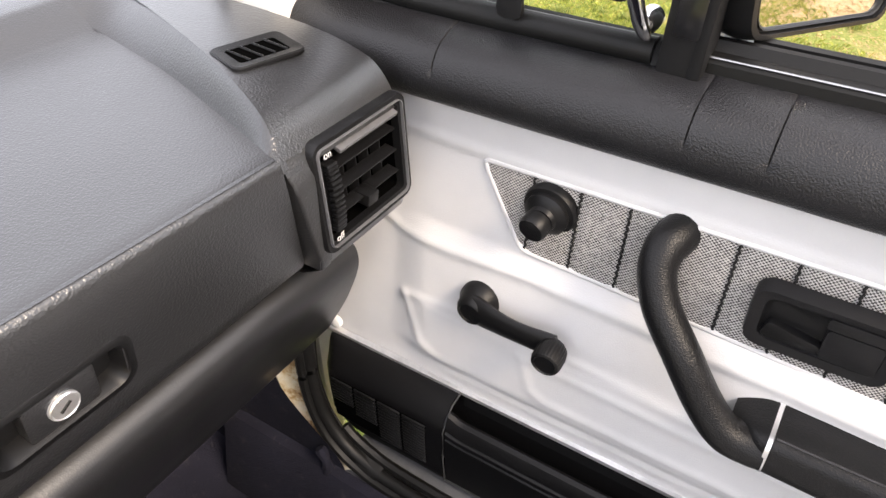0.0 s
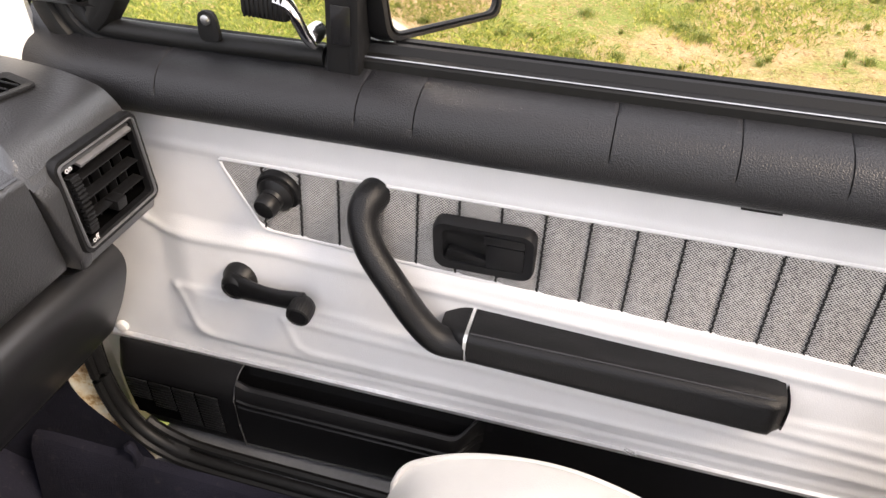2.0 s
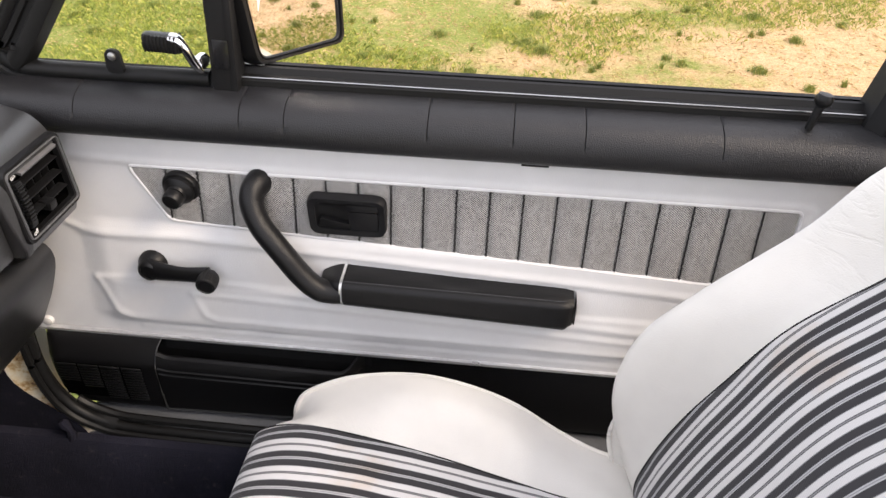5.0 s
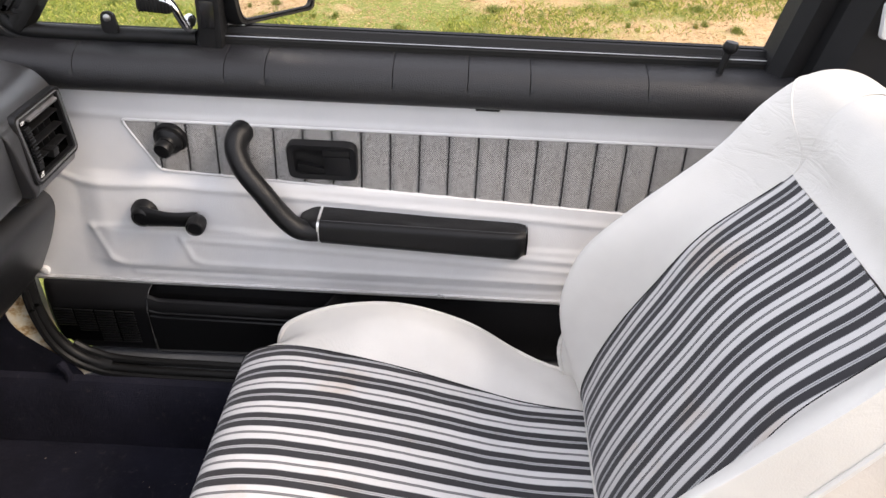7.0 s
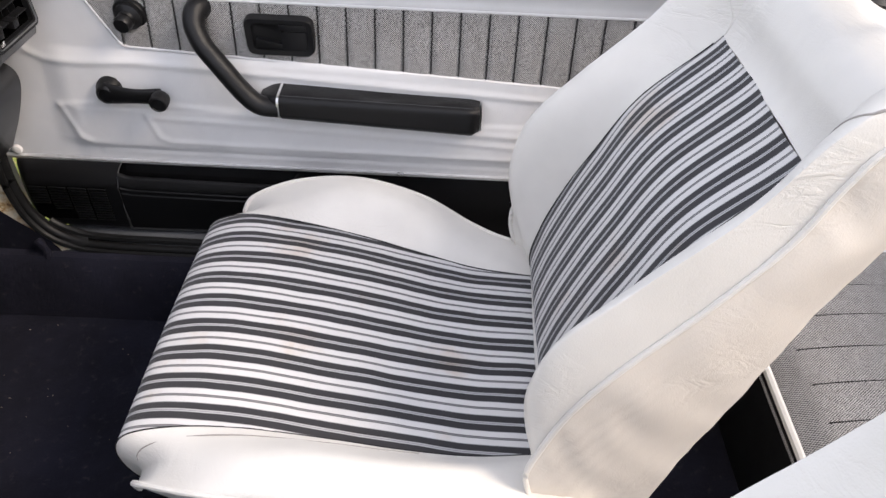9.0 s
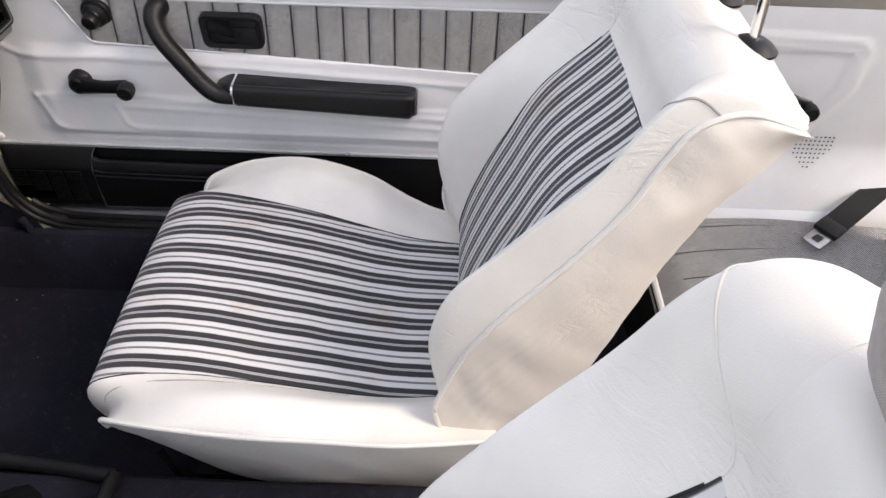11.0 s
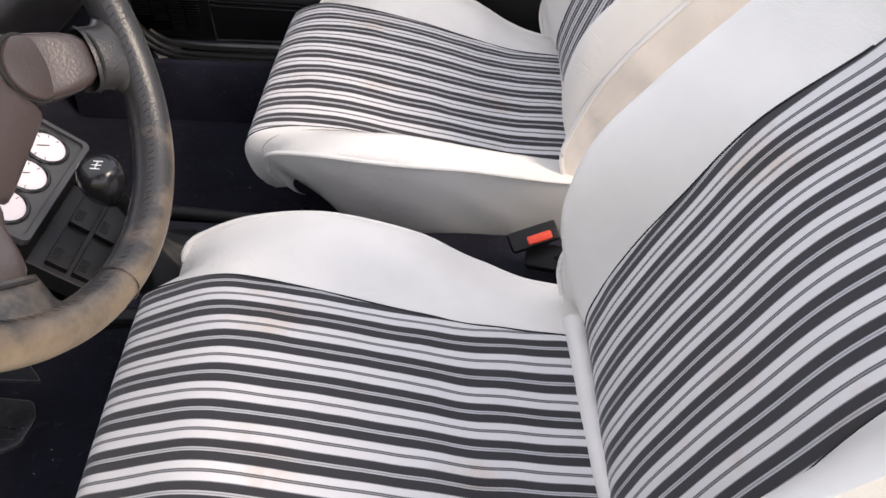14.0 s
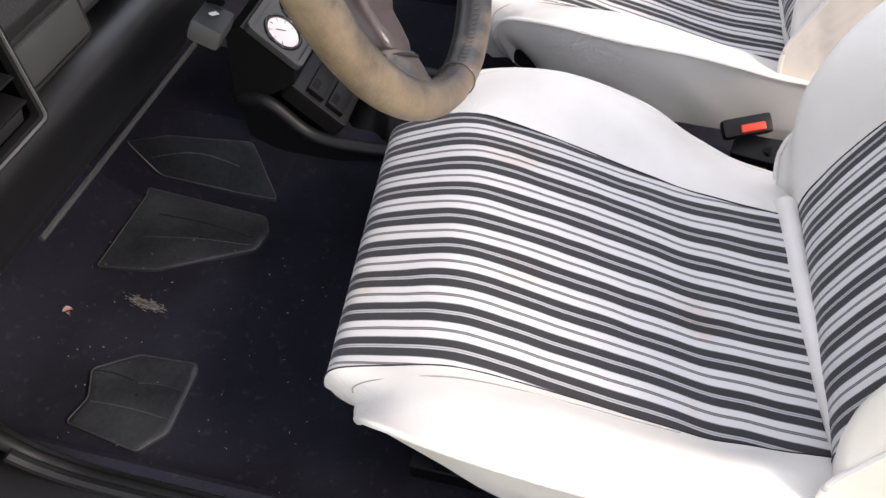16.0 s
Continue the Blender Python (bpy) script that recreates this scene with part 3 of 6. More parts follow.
def outer_skin():
    """The painted side of the body outside the passenger door, with the cowl corner."""
    prof = [(0.062, 0.914), (0.085, 0.911), (0.12, 0.896), (0.145, 0.86), (0.155, 0.70), (0.15, 0.45), (0.13, 0.28)]
    low = [(y, z - 0.03 * smooth(0.80, 0.92, z)) for y, z in prof]
    rows = [[(x, y0, z0 + (z1 - z0) * smooth(0.10, 0.16, x)) for (y0, z0), (_, z1) in zip(low, prof)] for x in np.linspace(-0.30, 0.97, 40)]
    bm = sheet(rows)
    solid("door_skin", bm, M_PAINT, "white painted outer door skin", "car body", "structure")
    bm = extrude_x(prof, 0.975, 1.75, 8)
    solid("rear_wing", bm, M_PAINT, "white painted rear wing", "car body", "structure")
    bm = sheet([[(-0.27, 0.05, z), (-0.22, 0.035, z), (-0.20, 0.01, z), (-0.215, -0.02, z), (-0.26, -0.03, z)] for z in (0.80, 0.9, 0.955)])
    post = sheet([[(-0.22 + d * 0.42, 0.065 - 0.06 * d, 0.90 + d * 0.62), (-0.155 + d * 0.44, 0.04 - 0.06 * d, 0.90 + d * 0.62), (-0.165 + d * 0.42, -0.005 - 0.06 * d, 0.90 + d * 0.62),
                  (-0.235 + d * 0.42, -0.01 - 0.06 * d, 0.90 + d * 0.62)] for d in np.linspace(0, 0.75, 8)], closed=True)
    bmesh.ops.translate(post, verts=post.verts, vec=(-0.085, 0.0, 0.0))
    solid("windscreen_pillar", post, M_MATT, "black trimmed windscreen pillar", "pillar", "structure")
    solid("cowl_corner", bm, M_PAINT, "white painted cowl corner", "car body", "structure")


outer_skin()


def inner_pillar():
    """The closed body side in front of the door."""
    bm = block((0.42, 0.03, 0.64), pose(-0.425, -0.012, 0.60), 0.006)
    solid("front_side_wall", bm, M_PAINT, "white painted body side in front of the door", "car body", "structure")


inner_pillar()
# out of view; added to stop sky light from reaching the footwells
bm = block((0.03, 1.46, 0.55), pose(-0.615, -0.731, 0.66), 0.004)
solid("firewall", bm, M_CARPET, "unseen black wall added to keep sky light out of the footwells", "wall", "structure")


# ---- passenger door ----
def door_y(z):
    return -0.125 * (0.80 - z) if z < 0.80 else 0.02 * (z - 0.80)


def fabric_low(x):
    return 0.7285 - 0.050 * x


def in_fabric(x, z):
    left = 0.0 + (0.80 - z) / (0.80 - 0.726) * 0.043
    return x > left and x < 0.865 and fabric_low(x) < z < 0.80


BEADS = [  # polylines of raised piping and pressed lines on the panel: points, half width, height
    ([(-0.115, 0.835), (0.95, 0.835)], 0.010, 0.0030),
    ([(-0.115, 0.812), (0.0, 0.806), (0.87, 0.806), (0.88, 0.80), (0.88, 0.69)], 0.004, 0.0030),
    ([(-0.13, 0.735), (-0.112, 0.712), (-0.085, 0.700), (-0.03, 0.6985), (0.06, 0.702), (0.95, 0.658)], 0.0035, 0.0032),
    ([(-0.078, 0.625), (-0.065, 0.628), (0.03, 0.6345), (0.95, 0.594)], 0.0035, 0.0028),
    ([(0.065, 0.613), (0.28, 0.606), (0.95, 0.576)], 0.003, 0.0022),
    ([(-0.078, 0.625), (-0.055, 0.575), (-0.035, 0.563), (0.0, 0.5605), (0.95, 0.5515)], 0.0035, 0.0028),
    ([(0.063, 0.613), (0.078, 0.578), (0.095, 0.571), (0.95, 0.5605)], 0.003, 0.0024),
    ([(-0.02, 0.548), (0.95, 0.541)], 0.004, 0.0025),
]


def door_relief(x, z):
    h = 0.0
    for pts, w, up in BEADS:
        d = min(seg_dist(x, z, *a, *b) for a, b in zip(pts, pts[1:]))
        if d < 5.0 * w:
            h += 0.68 * up * math.exp(-(d / (1.9 * w)) ** 2 * 1.4)
    if in_fabric(x - 0.0015, z - 0.001) and in_fabric(x, z + 0.001):
        return -0.004
    h += 0.006 * smooth(-0.10, -0.05, x) * smooth(0.725, 0.70, z) * smooth(0.55, 0.57, z)
    h += 0.0024 * smooth(-0.072, -0.045, x) * smooth(0.63, 0.62, z)
    return max(h + 0.0009 * noise.noise(Vector((x * 16, z * 20, 0.0))), 0.0)


def door_panel():
    """The white panel; its rows follow the lower edge of the cloth, which lies in a recess."""
    xs = sorted(set([float(v) for v in np.linspace(-0.205, 0.96, 320)] + [float(v) for v in np.linspace(-0.006, 0.050, 45)]))
    grid = []
    for x in xs:
        low = fabric_low(x)
        zs = list(np.linspace(0.532, low, 72)) + list(np.linspace(low + 0.002, 0.798, 10)) + list(np.linspace(0.800, 0.856, 30))
        grid.append([(x, door_y(z) - door_relief(x, z), z) for z in zs])
    return sheet(grid)


door = thing("car_door", (0.35, 0.02, 0.35), "closed passenger car door trimmed in white vinyl and grey tweed", "car door")
part("inner_panel", door_panel(), M_DOORWHITE, door, "white vinyl panel with pressed lines", 60)
rows = [[(x, y, z) for x in np.linspace(-0.205, 0.96, 6)] for y, z in ((-0.034, 0.533), (-0.040, 0.531), (-0.0405, 0.527), (-0.030, 0.524))]
part("bottom_trim_strip", sheet(rows), M_SILVER, door, "thin bright strip under the white panel")
STITCH = [0.048 + 0.0430 * k for k in range(19)]


def tweed_insert():
    rows = []
    for i in range(440):
        x = -0.002 + 0.866 * i / 439
        d = min(abs(x - s) for s in STITCH)
        puff = 0.0022 * (1 - math.exp(-(d / 0.0045) ** 2))
        lo, hi = fabric_low(x), 0.7995
        if x < 0.043:
            lo = max(lo, 0.80 - (x + 0.002) / 0.045 * 0.0735)
        puff *= smooth(-0.002, 0.006, x)
        rows.append([(x, door_y(lo + (hi - lo) * k / 14) - 0.0002 - puff, lo + (hi - lo) * k / 14) for k in range(15)])
    return sheet(rows)


ring = soften([(-0.0035, 0.8015), (0.868, 0.8015), (0.868, fabric_low(0.868) - 0.001), (0.0445, fabric_low(0.0445) - 0.001)], 0.009, 6)
ring.append(ring[0])
part("insert_piping", tube([(x, door_y(z) - 0.0012, z) for x, z in ring], 0.0024, 8, caps=False), M_DOORWHITE, door, "white piping round the tweed")
insert = part("tweed_insert", tweed_insert(), M_TWEED, door, "grey tweed insert with black vertical stitching", 70)
for s in STITCH:
    pts = []
    lo, hi = fabric_low(s), 0.799
    n = 24
    for k in range(n + 1):
        z = lo + (hi - lo) * k / n
        pts.append((s + 0.0007 * (-1) ** k, door_y(z) - 0.0014 - 0.0006 * (k % 2), z))
    part("stitch_line", tube(pts, 0.0012, 5), M_THREAD, insert)


def belt_profile(x):
    return [(0.004, 0.846), (-0.012, 0.848), (-0.022, 0.856), (-0.0255, 0.870), (-0.022, 0.886), (-0.012, 0.899), (0.004, 0.9065), (0.022, 0.910), (0.034, 0.9115)]


def belt_pad():
    seams = (-0.043, 0.166, 0.222, 0.397, 0.500, 0.585, 0.745)
    rows = []
    xs = sorted(set([float(v) for v in np.linspace(-0.25, 0.945, 120)] + [s + d for s in seams for d in (-0.0007, 0, 0.0007)]))
    for x in xs:
        cut = any(abs(x - s) < 0.0004 for s in seams)
        row = []
        for k, (y, z) in enumerate(curve(belt_profile(x), 34)):
            front = smooth(-0.14, -0.24, x)
            y2 = y + 0.0008 * noise.noise(Vector((x * 9, z * 30, 2)))
            if cut and k > 14:
                y2 += 0.0016
                z -= 0.0009
            row.append((x, y2 + 0.02 * front, z + 0.012 * front * (k / 33)))
        rows.append(row)
    return sheet(rows)


part("trim_clip", block((0.034, 0.006, 0.004), pose(0.53, -0.008, 0.8465), 0.001), M_PLASTIC, door)
part("belt_pad", belt_pad(), M_PAD, door, "padded black vinyl rail with cut seams", 60)
prof = [(0.026, 0.905), (0.027, 0.918), (0.031, 0.922), (0.038, 0.923), (0.043, 0.930), (0.047, 0.931), (0.0475, 0.920), (0.055, 0.918), (0.0555, 0.930), (0.062, 0.931), (0.064, 0.915)]
part("window_channel", extrude_x(prof, 0.135, 0.925, 30), M_RUBBER, door, "black rubber window channel")
part("channel_trim", tube([(x, 0.0295, 0.9215) for x in np.linspace(0.15, 0.92, 12)], 0.0009, 6), M_STEEL, door, "thin metal edge")
bm = block((0.05, 0.09, 0.5), pose(0.958, -0.005, 0.62), 0.01)
part("door_edge", bm, M_RUBBER, door)
part("lower_panel", extrude_x([(-0.030, 0.528), (-0.040, 0.48), (-0.050, 0.425), (-0.046, 0.410), (0.0, 0.406)], -0.17, 0.95, 10), M_LOWER, door, "black lower door lining")

# quarter window frame, front post and glass
fr_pts = curve([(0.12, 0.917), (0.0, 0.916), (-0.10, 0.917), (-0.135, 0.922), (-0.149, 0.938), (-0.148, 0.957), (-0.117, 0.993), (0.13, 1.32)], 48)
bm = tube([(x, 0.028, z) for x, z in fr_pts], 0.011, 12, flat=1.0)
rows = []
for k, (x, z) in enumerate(fr_pts):
    a, b = fr_pts[max(k - 1, 0)], fr_pts[min(k + 1, len(fr_pts) - 1)]
    d = Vector((b[0] - a[0], b[1] - a[1])).normalized()
    nx, nz = d.y, -d.x
    if nz > 0:
        nx, nz = -nx, -nz
    rows.append([(x + nx * w, y, z + nz * w) for w, y in ((0.000, 0.042), (0.004, 0.024), (0.010, 0.0175), (0.016, 0.0175), (0.0175, 0.0215), (0.0235, 0.0210), (0.026, 0.0150), (0.036, 0.0125), (0.044, 0.0150), (0.050, 0.030))])
sheet(rows, bm=bm)
frame_part = part("quarter_window_frame", bm, M_RUBBER, door, "black rubber quarter window frame")
bm = extrude_x([(0.020, 0.909), (0.023, 0.917), (0.030, 0.924), (0.040, 0.926), (0.046, 0.905)], -0.12, 0.15, 8)
part("quarter_sill", bm, M_MATT, frame_part)
bm = prism([(-0.16, 0.925), (0.125, 0.915), (0.155, 1.36), (0.10, 1.36), (-0.12, 1.02)], 0.003, Matrix(((1, 0, 0, 0), (0, 0, -1, 0.040), (0, 1, 0, 0), (0, 0, 0, 1))), 0)
glass = part("quarter_glass", bm, M_PANE, frame_part, "clear quarter window glass")
glass.visible_shadow = False
bm = block((0.026, 0.024, 0.46), pose(0.148, 0.026, 1.135, 0, 2.5, 0), 0.004)
block((0.010, 0.034, 0.46), pose(0.163, 0.030, 1.135, 0, 2.5, 0), 0.003, bm)
part("window_divider", bm, M_MATT, door, "matt black divider bar")
part("divider_tape", block((0.019, 0.0015, 0.036), pose(0.1435, 0.0125, 0.955, 0, 2.5, 0), 0.0005), M_GLOSSY, door)
# pivot tab and latch of the quarter window
bm = prism(soften([(-0.012, 0), (0.012, 0), (0.009, 0.030), (-0.009, 0.030)], 0.008), 0.005, Matrix(((1, 0, 0, 0.004), (0, 0, -1, 0.020), (0, 1, 0, 0.922), (0, 0, 0, 1))), 0.001)
tab = part("pivot_tab", bm, M_MATT, frame_part)
part("screw_head", lathe([(0.005, 0), (0.005, 0.002), (0.003, 0.003), (0, 0.003)], aim((0.004, 0.0148, 0.944), (0, -1, 0))), M_STEEL, tab)
bm = lathe([(0.009, 0), (0.009, 0.012), (0.006, 0.018), (0, 0.018)], aim((0.113, 0.030, 0.941), (0, -1, 0)))
arm = tube(curve([(0.116, 0.010, 0.933), (0.112, 0.004, 0.945), (0.107, -0.001, 0.963), (0.101, -0.004, 0.976), (0.092, -0.005, 0.979)], 14), [0.005, 0.0065, 0.0075, 0.008, 0.0085, 0.009, 0.0095, 0.010, 0.010, 0.010, 0.010, 0.010, 0.0095, 0.009], 12, flat=0.6)
latch = part("window_latch", join(bm, arm), M_CHROME, frame_part, "chrome latch with a ribbed black grip")
bm = block((0.046, 0.018, 0.022), pose(0.082, -0.004, 0.972, 0, 4, 0), 0.006)
for k in range(9):
    block((0.0022, 0.020, 0.019), pose(0.064 + 0.0045 * k, -0.004, 0.9725, 0, 4, 0), 0.0008, bm)
part("grip", bm, M_PLASTIC, latch)


# ---- door fittings ----
def window_crank(at, direction, facing, name="window_crank", label="black plastic window crank with a ribbed round knob", parent=None, length=0.088):
    """A crank whose arm runs from its pivot towards direction, standing off along facing."""
    f, d = Vector(facing).normalized(), Vector(direction).normalized()
    at = Vector(at)
    body = lathe([(0.021, 0), (0.021, 0.010), (0.018, 0.014), (0.017, 0.022), (0.0145, 0.027), (0.012, 0.0285), (0.0115, 0.026), (0, 0.026)], aim(at, f, d))
    pts = [at + f * (0.019 + 0.004 * math.sin(k / 9 * 3.1) + 0.006 * k / 9) + d * (length * k / 9) for k in range(10)]
    tube(pts, [0.0185, 0.0175, 0.016, 0.0145, 0.0135, 0.013, 0.013, 0.0135, 0.014, 0.014], 14, body, flat=0.45, up=f)
    kb = at + d * length + f * 0.024
    ob = part(name, body, M_PLASTIC, parent, label)
    prof = [(0.0100, 0.0), (0.0128, 0.004), (0.0140, 0.011), (0.0138, 0.021), (0.0126, 0.0252), (0.0108, 0.0262), (0.0100, 0.0250), (0, 0.0250)]
    km = aim(kb, f, d)
    rings = [[km @ Vector((r * g * math.cos(a), r * g * math.sin(a), z)) for a, g in ((2 * math.pi * k / 112, 1.0 + (0.035 if k % 4 < 2 and 0.003 < z < 0.0254 and r > 0.0115 else 0.0)) for k in range(112))] for r, z in prof[:-1]]
    knob = sheet(rings, True)
    knob.faces.new([knob.verts.new(p) for p in rings[-1]])
    part("knob", knob, M_PLASTIC, ob, "ribbed round knob")
    return ob


window_crank((0.012, -0.018, 0.658), (0.99, 0, 0.03), (0.05, -1, -0.06), parent=door)

# mirror adjuster
m = aim((0.066, 0.0, 0.7745), (-0.05, -1, -0.12))
adj = part("mirror_adjuster", lathe([(0.0255, 0), (0.0255, 0.005), (0.024, 0.008), (0.0205, 0.009), (0.0205, 0.013), (0.017, 0.016), (0.013, 0.018), (0.0115, 0.022), (0, 0.022)], m), M_PLASTIC, door, "round black mirror adjuster")
part("stub", lathe([(0.0105, 0.014), (0.0125, 0.020), (0.0130, 0.034), (0.0115, 0.037), (0.009, 0.0362), (0, 0.0362)], aim((0.066, 0.003, 0.7745), (-0.12, -1, -0.20))), M_PLASTIC, adj)

# latch bezel with recessed cup and lever
bz = aim((0.292, door_y(0.757) - 0.001, 0.7565), (0, -1, -0.125))
outer = rounded(0.104, 0.062, 0.013)
inner = rounded(0.084, 0.045, 0.009)
bezel = part("latch_bezel", framed(outer, inner, 0.0145, bz, dip=0.002), M_BEZEL, door, "black latch bezel with a pull lever")
bm = bmesh.new()
rings = [[(bz @ Vector((x, y, zz))) for x, y in rounded(w, h, r)] for w, h, r, zz in ((0.085, 0.046, 0.009, 0.0122), (0.081, 0.042, 0.010, 0.0075), (0.072, 0.036, 0.010, 0.0050), (0.002, 0.001, 0.0003, 0.0046), (0.0001, 0.0001, 0.00002, 0.0046))]
part("cup", sheet(rings, True, bm), M_PLASTIC, bezel)
bm = prism(soften([(0.003, -0.0215), (0.0415, -0.0215), (0.0415, 0.010), (0.003, 0.010)], 0.003), 0.0085, bz @ pose(0, 0, 0.0045), 0.0015)
part("lever", bm, M_BEZEL, bezel)
bm = prism(soften([(-0.040, -0.020), (0.004, -0.020), (0.004, -0.012), (-0.036, -0.004)], 0.004), 0.0075, bz @ pose(0, 0, 0.0045), 0.002)
part("finger_grip", bm, M_PLASTIC, bezel)
bm = prism(soften([(0.001, 0.0115), (0.0415, 0.0115), (0.0415, 0.022), (0.001, 0.022)], 0.002), 0.009, bz @ pose(0, 0, 0.0045), 0.001)
part("lever_bridge", bm, M_BEZEL, bezel)

# pull handle and armrest
hp = curve([(0.178, 0.010, 0.793), (0.173, -0.006, 0.790), (0.169, -0.018, 0.783), (0.170, -0.029, 0.769), (0.182, -0.040, 0.746), (0.208, -0.051, 0.717), (0.234, -0.056, 0.683), (0.254, -0.058, 0.664), (0.271, -0.056, 0.658), (0.2865, -0.054, 0.6575)], 54)
rad = [0.0182 - 0.0014 * smooth(6, 20, k) for k in range(54)]
bm = tube(hp, rad, 20, flat=0.9, up=(1, 0, 0.4))
pull = part("pull_handle", bm, M_ARM, door, "bent pull handle in black grained plastic", 60)


def armrest_section(u):
    x = 0.2905 + 0.310 * u
    end = smooth(0.965, 1.0, u)
    deep = 0.066 - 0.008 * u - 0.007 * end
    top = 0.679 - 0.012 * u - 0.002 * end
    low = 0.640 - 0.021 * u + 0.004 * end
    sag = 0.0012 * math.sin(u * 9.0) + 0.0008 * math.sin(u * 23.0)
    return [(x, y, z) for y, z in curve([(-0.004, low - 0.010), (-0.034, low - 0.005), (-deep + 0.009, low), (-deep + 0.0015, low + 0.005), (-deep - 0.001, low + 0.014), (-deep, top - 0.011), (-deep + 0.003, top - 0.004), (-deep + 0.010, top - 0.0005), (-0.040, top + 0.0005 + sag), (-0.020, top + 0.001), (-0.003, top)], 40)]


rows = []
for k in range(8):
    u = k / 7
    g = 0.55 + 0.45 * math.sin(u * math.pi / 2)
    rows.append([(0.256 + 0.0305 * u, -0.004 + (y + 0.004) * g, 0.655 + (z - 0.655) * g) for x, y, z in armrest_section(0)])
bm = sheet(rows)
bm.faces.new([bm.verts.new(p) for p in rows[0]])
part("handle_foot", bm, M_ARM, pull)
rows = [armrest_section(u) for u in [0, 0.01] + list(np.linspace(0.03, 0.97, 26)) + [0.985, 1.0]]
bm = sheet(rows)
for row in (rows[0], rows[-1]):
    vs = [bm.verts.new((p[0] + (0.003 if row is rows[-1] else 0), p[1], p[2])) for p in row]
    bm.faces.new(vs)
bmesh.ops.remove_doubles(bm, verts=bm.verts, dist=1e-5)
armrest = part("armrest", bm, M_ARM, door, "long black padded armrest", 50)
rows = [[(0.2865 + d, p[1] - 0.0015, p[2]) for p in armrest_section(0)] for d in (0, 0.0035)]
part("bright_joint", sheet(rows), M_SILVER, armrest, "worn silver joint strip")
for k in (9, 27):
    part("stitched_seam", tube([(p[0], p[1] - 0.0004, p[2] + 0.0002) for p in (armrest_section(u)[k] for u in np.linspace(0.004, 0.965, 40))], 0.0009, 5), M_SEWN, armrest)

# speaker housing and map pocket
rows = []
for x in np.linspace(-0.176, 0.0, 18):
    s = smooth(-0.178, -0.158, x)
    up = 0.040 * smooth(-0.125, -0.176, x)
    rows.append([(x, y, z) for y, z in curve([(-0.034, 0.528), (-0.042 - 0.006 * s, 0.526), (-0.046 - 0.016 * s, 0.5185), (-0.048 - 0.023 * s, 0.509), (-0.048 - 0.0275 * s, 0.498), (-0.048 - 0.028 * s, 0.47), (-0.048 - 0.026 * s, 0.430 + up * 0.6), (-0.048 - 0.024 * s, 0.412 + up), (-0.046, 0.407 + up)], 30)])
box_part = part("speaker_housing", sheet(rows), M_LOWER, door, "black speaker housing with grille slots")
part("housing_joint", tube([(0.002, -0.040, 0.5275), (0.002, -0.056, 0.5245), (0.002, -0.068, 0.5145), (0.002, -0.0755, 0.500), (0.002, -0.0755, 0.45), (0.002, -0.072, 0.408)], 0.0011, 6), M_GREYPL, box_part)
# flat black sheet painted as the shade behind the grille slats
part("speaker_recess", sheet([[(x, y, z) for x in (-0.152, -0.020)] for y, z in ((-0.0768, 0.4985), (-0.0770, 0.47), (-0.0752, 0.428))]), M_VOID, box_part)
for c0 in (-0.152, -0.1185, -0.085, -0.0515):
    for k in range(13):
        z = 0.4955 - 0.0054 * k
        if z < 0.462 - 0.4 * (c0 + 0.152) and c0 < -0.10:
            continue
        part("grille_slat", block((0.0305, 0.0030, 0.0027), pose(c0 + 0.016, -0.0776 + 0.04 * max(0.0, 0.47 - z), z, 20, 0, 0), 0.0006), M_LOWER, box_part)
bm = extrude_x([(-0.034, 0.528), (-0.036, 0.48), (-0.038, 0.43), (-0.036, 0.41)], 0.004, 0.320, 6)
part("pocket_back", bm, M_MATT, door)
rows = []
for u in np.linspace(0, 1, 48):
    x = 0.004 + 0.306 * u
    e = smooth(0.86, 1.0, u)
    lift = 0.018 * smooth(0.90, 1.0, u) + 0.006 * smooth(0.05, 0.0, u)
    top = 0.5165 - 0.009 * u
    out = -0.0665 + 0.006 * u + 0.030 * e ** 2
    rows.append([(x, y, z) for y, z in ((out + 0.008, 0.44), (out + 0.007, top - 0.012 + lift), (out + 0.006, top - 0.002 + lift), (out + 0.002, top + lift), (out - 0.003, top - 0.002 + lift), (out - 0.0065, top - 0.009 + lift * 0.8), (out - 0.008, top - 0.017 + lift * 0.6), (out - 0.0062, top - 0.0185 + lift * 0.6), (out - 0.0062, top - 0.0205 + lift * 0.6), (out - 0.0088, top - 0.022 + lift * 0.5), (out - 0.0085, top - 0.028 + lift * 0.4), (out - 0.0060, top - 0.0295 + lift * 0.4), (out - 0.0085, top - 0.032 + lift * 0.3), (out - 0.008, 0.45), (out - 0.0055, 0.412), (out + 0.02, 0.407))])
part("map_pocket", sheet(rows), M_LOWER, door, "black moulded map pocket")
part("pocket_edge", tube([(x, -0.072 + 0.006 * u, 0.4095) for u, x in ((v, 0.004 + 0.27 * v) for v in np.linspace(0, 1, 8))], 0.0009, 6), M_GREYPL, door)
bm = lathe([(0.008, 0), (0.0085, 0.003), (0.007, 0.006), (0.003, 0.0075), (0, 0.0075)], aim((-0.173, -0.033, 0.541), (0.1, -1, 0)))
part("trim_screw", bm, M_DOORWHITE, door)
bm = tube([(0.842, 0.012, 0.895), (0.845, 0.012, 0.912), (0.850, 0.013, 0.940)], [0.0045, 0.0045, 0.0055], 10)
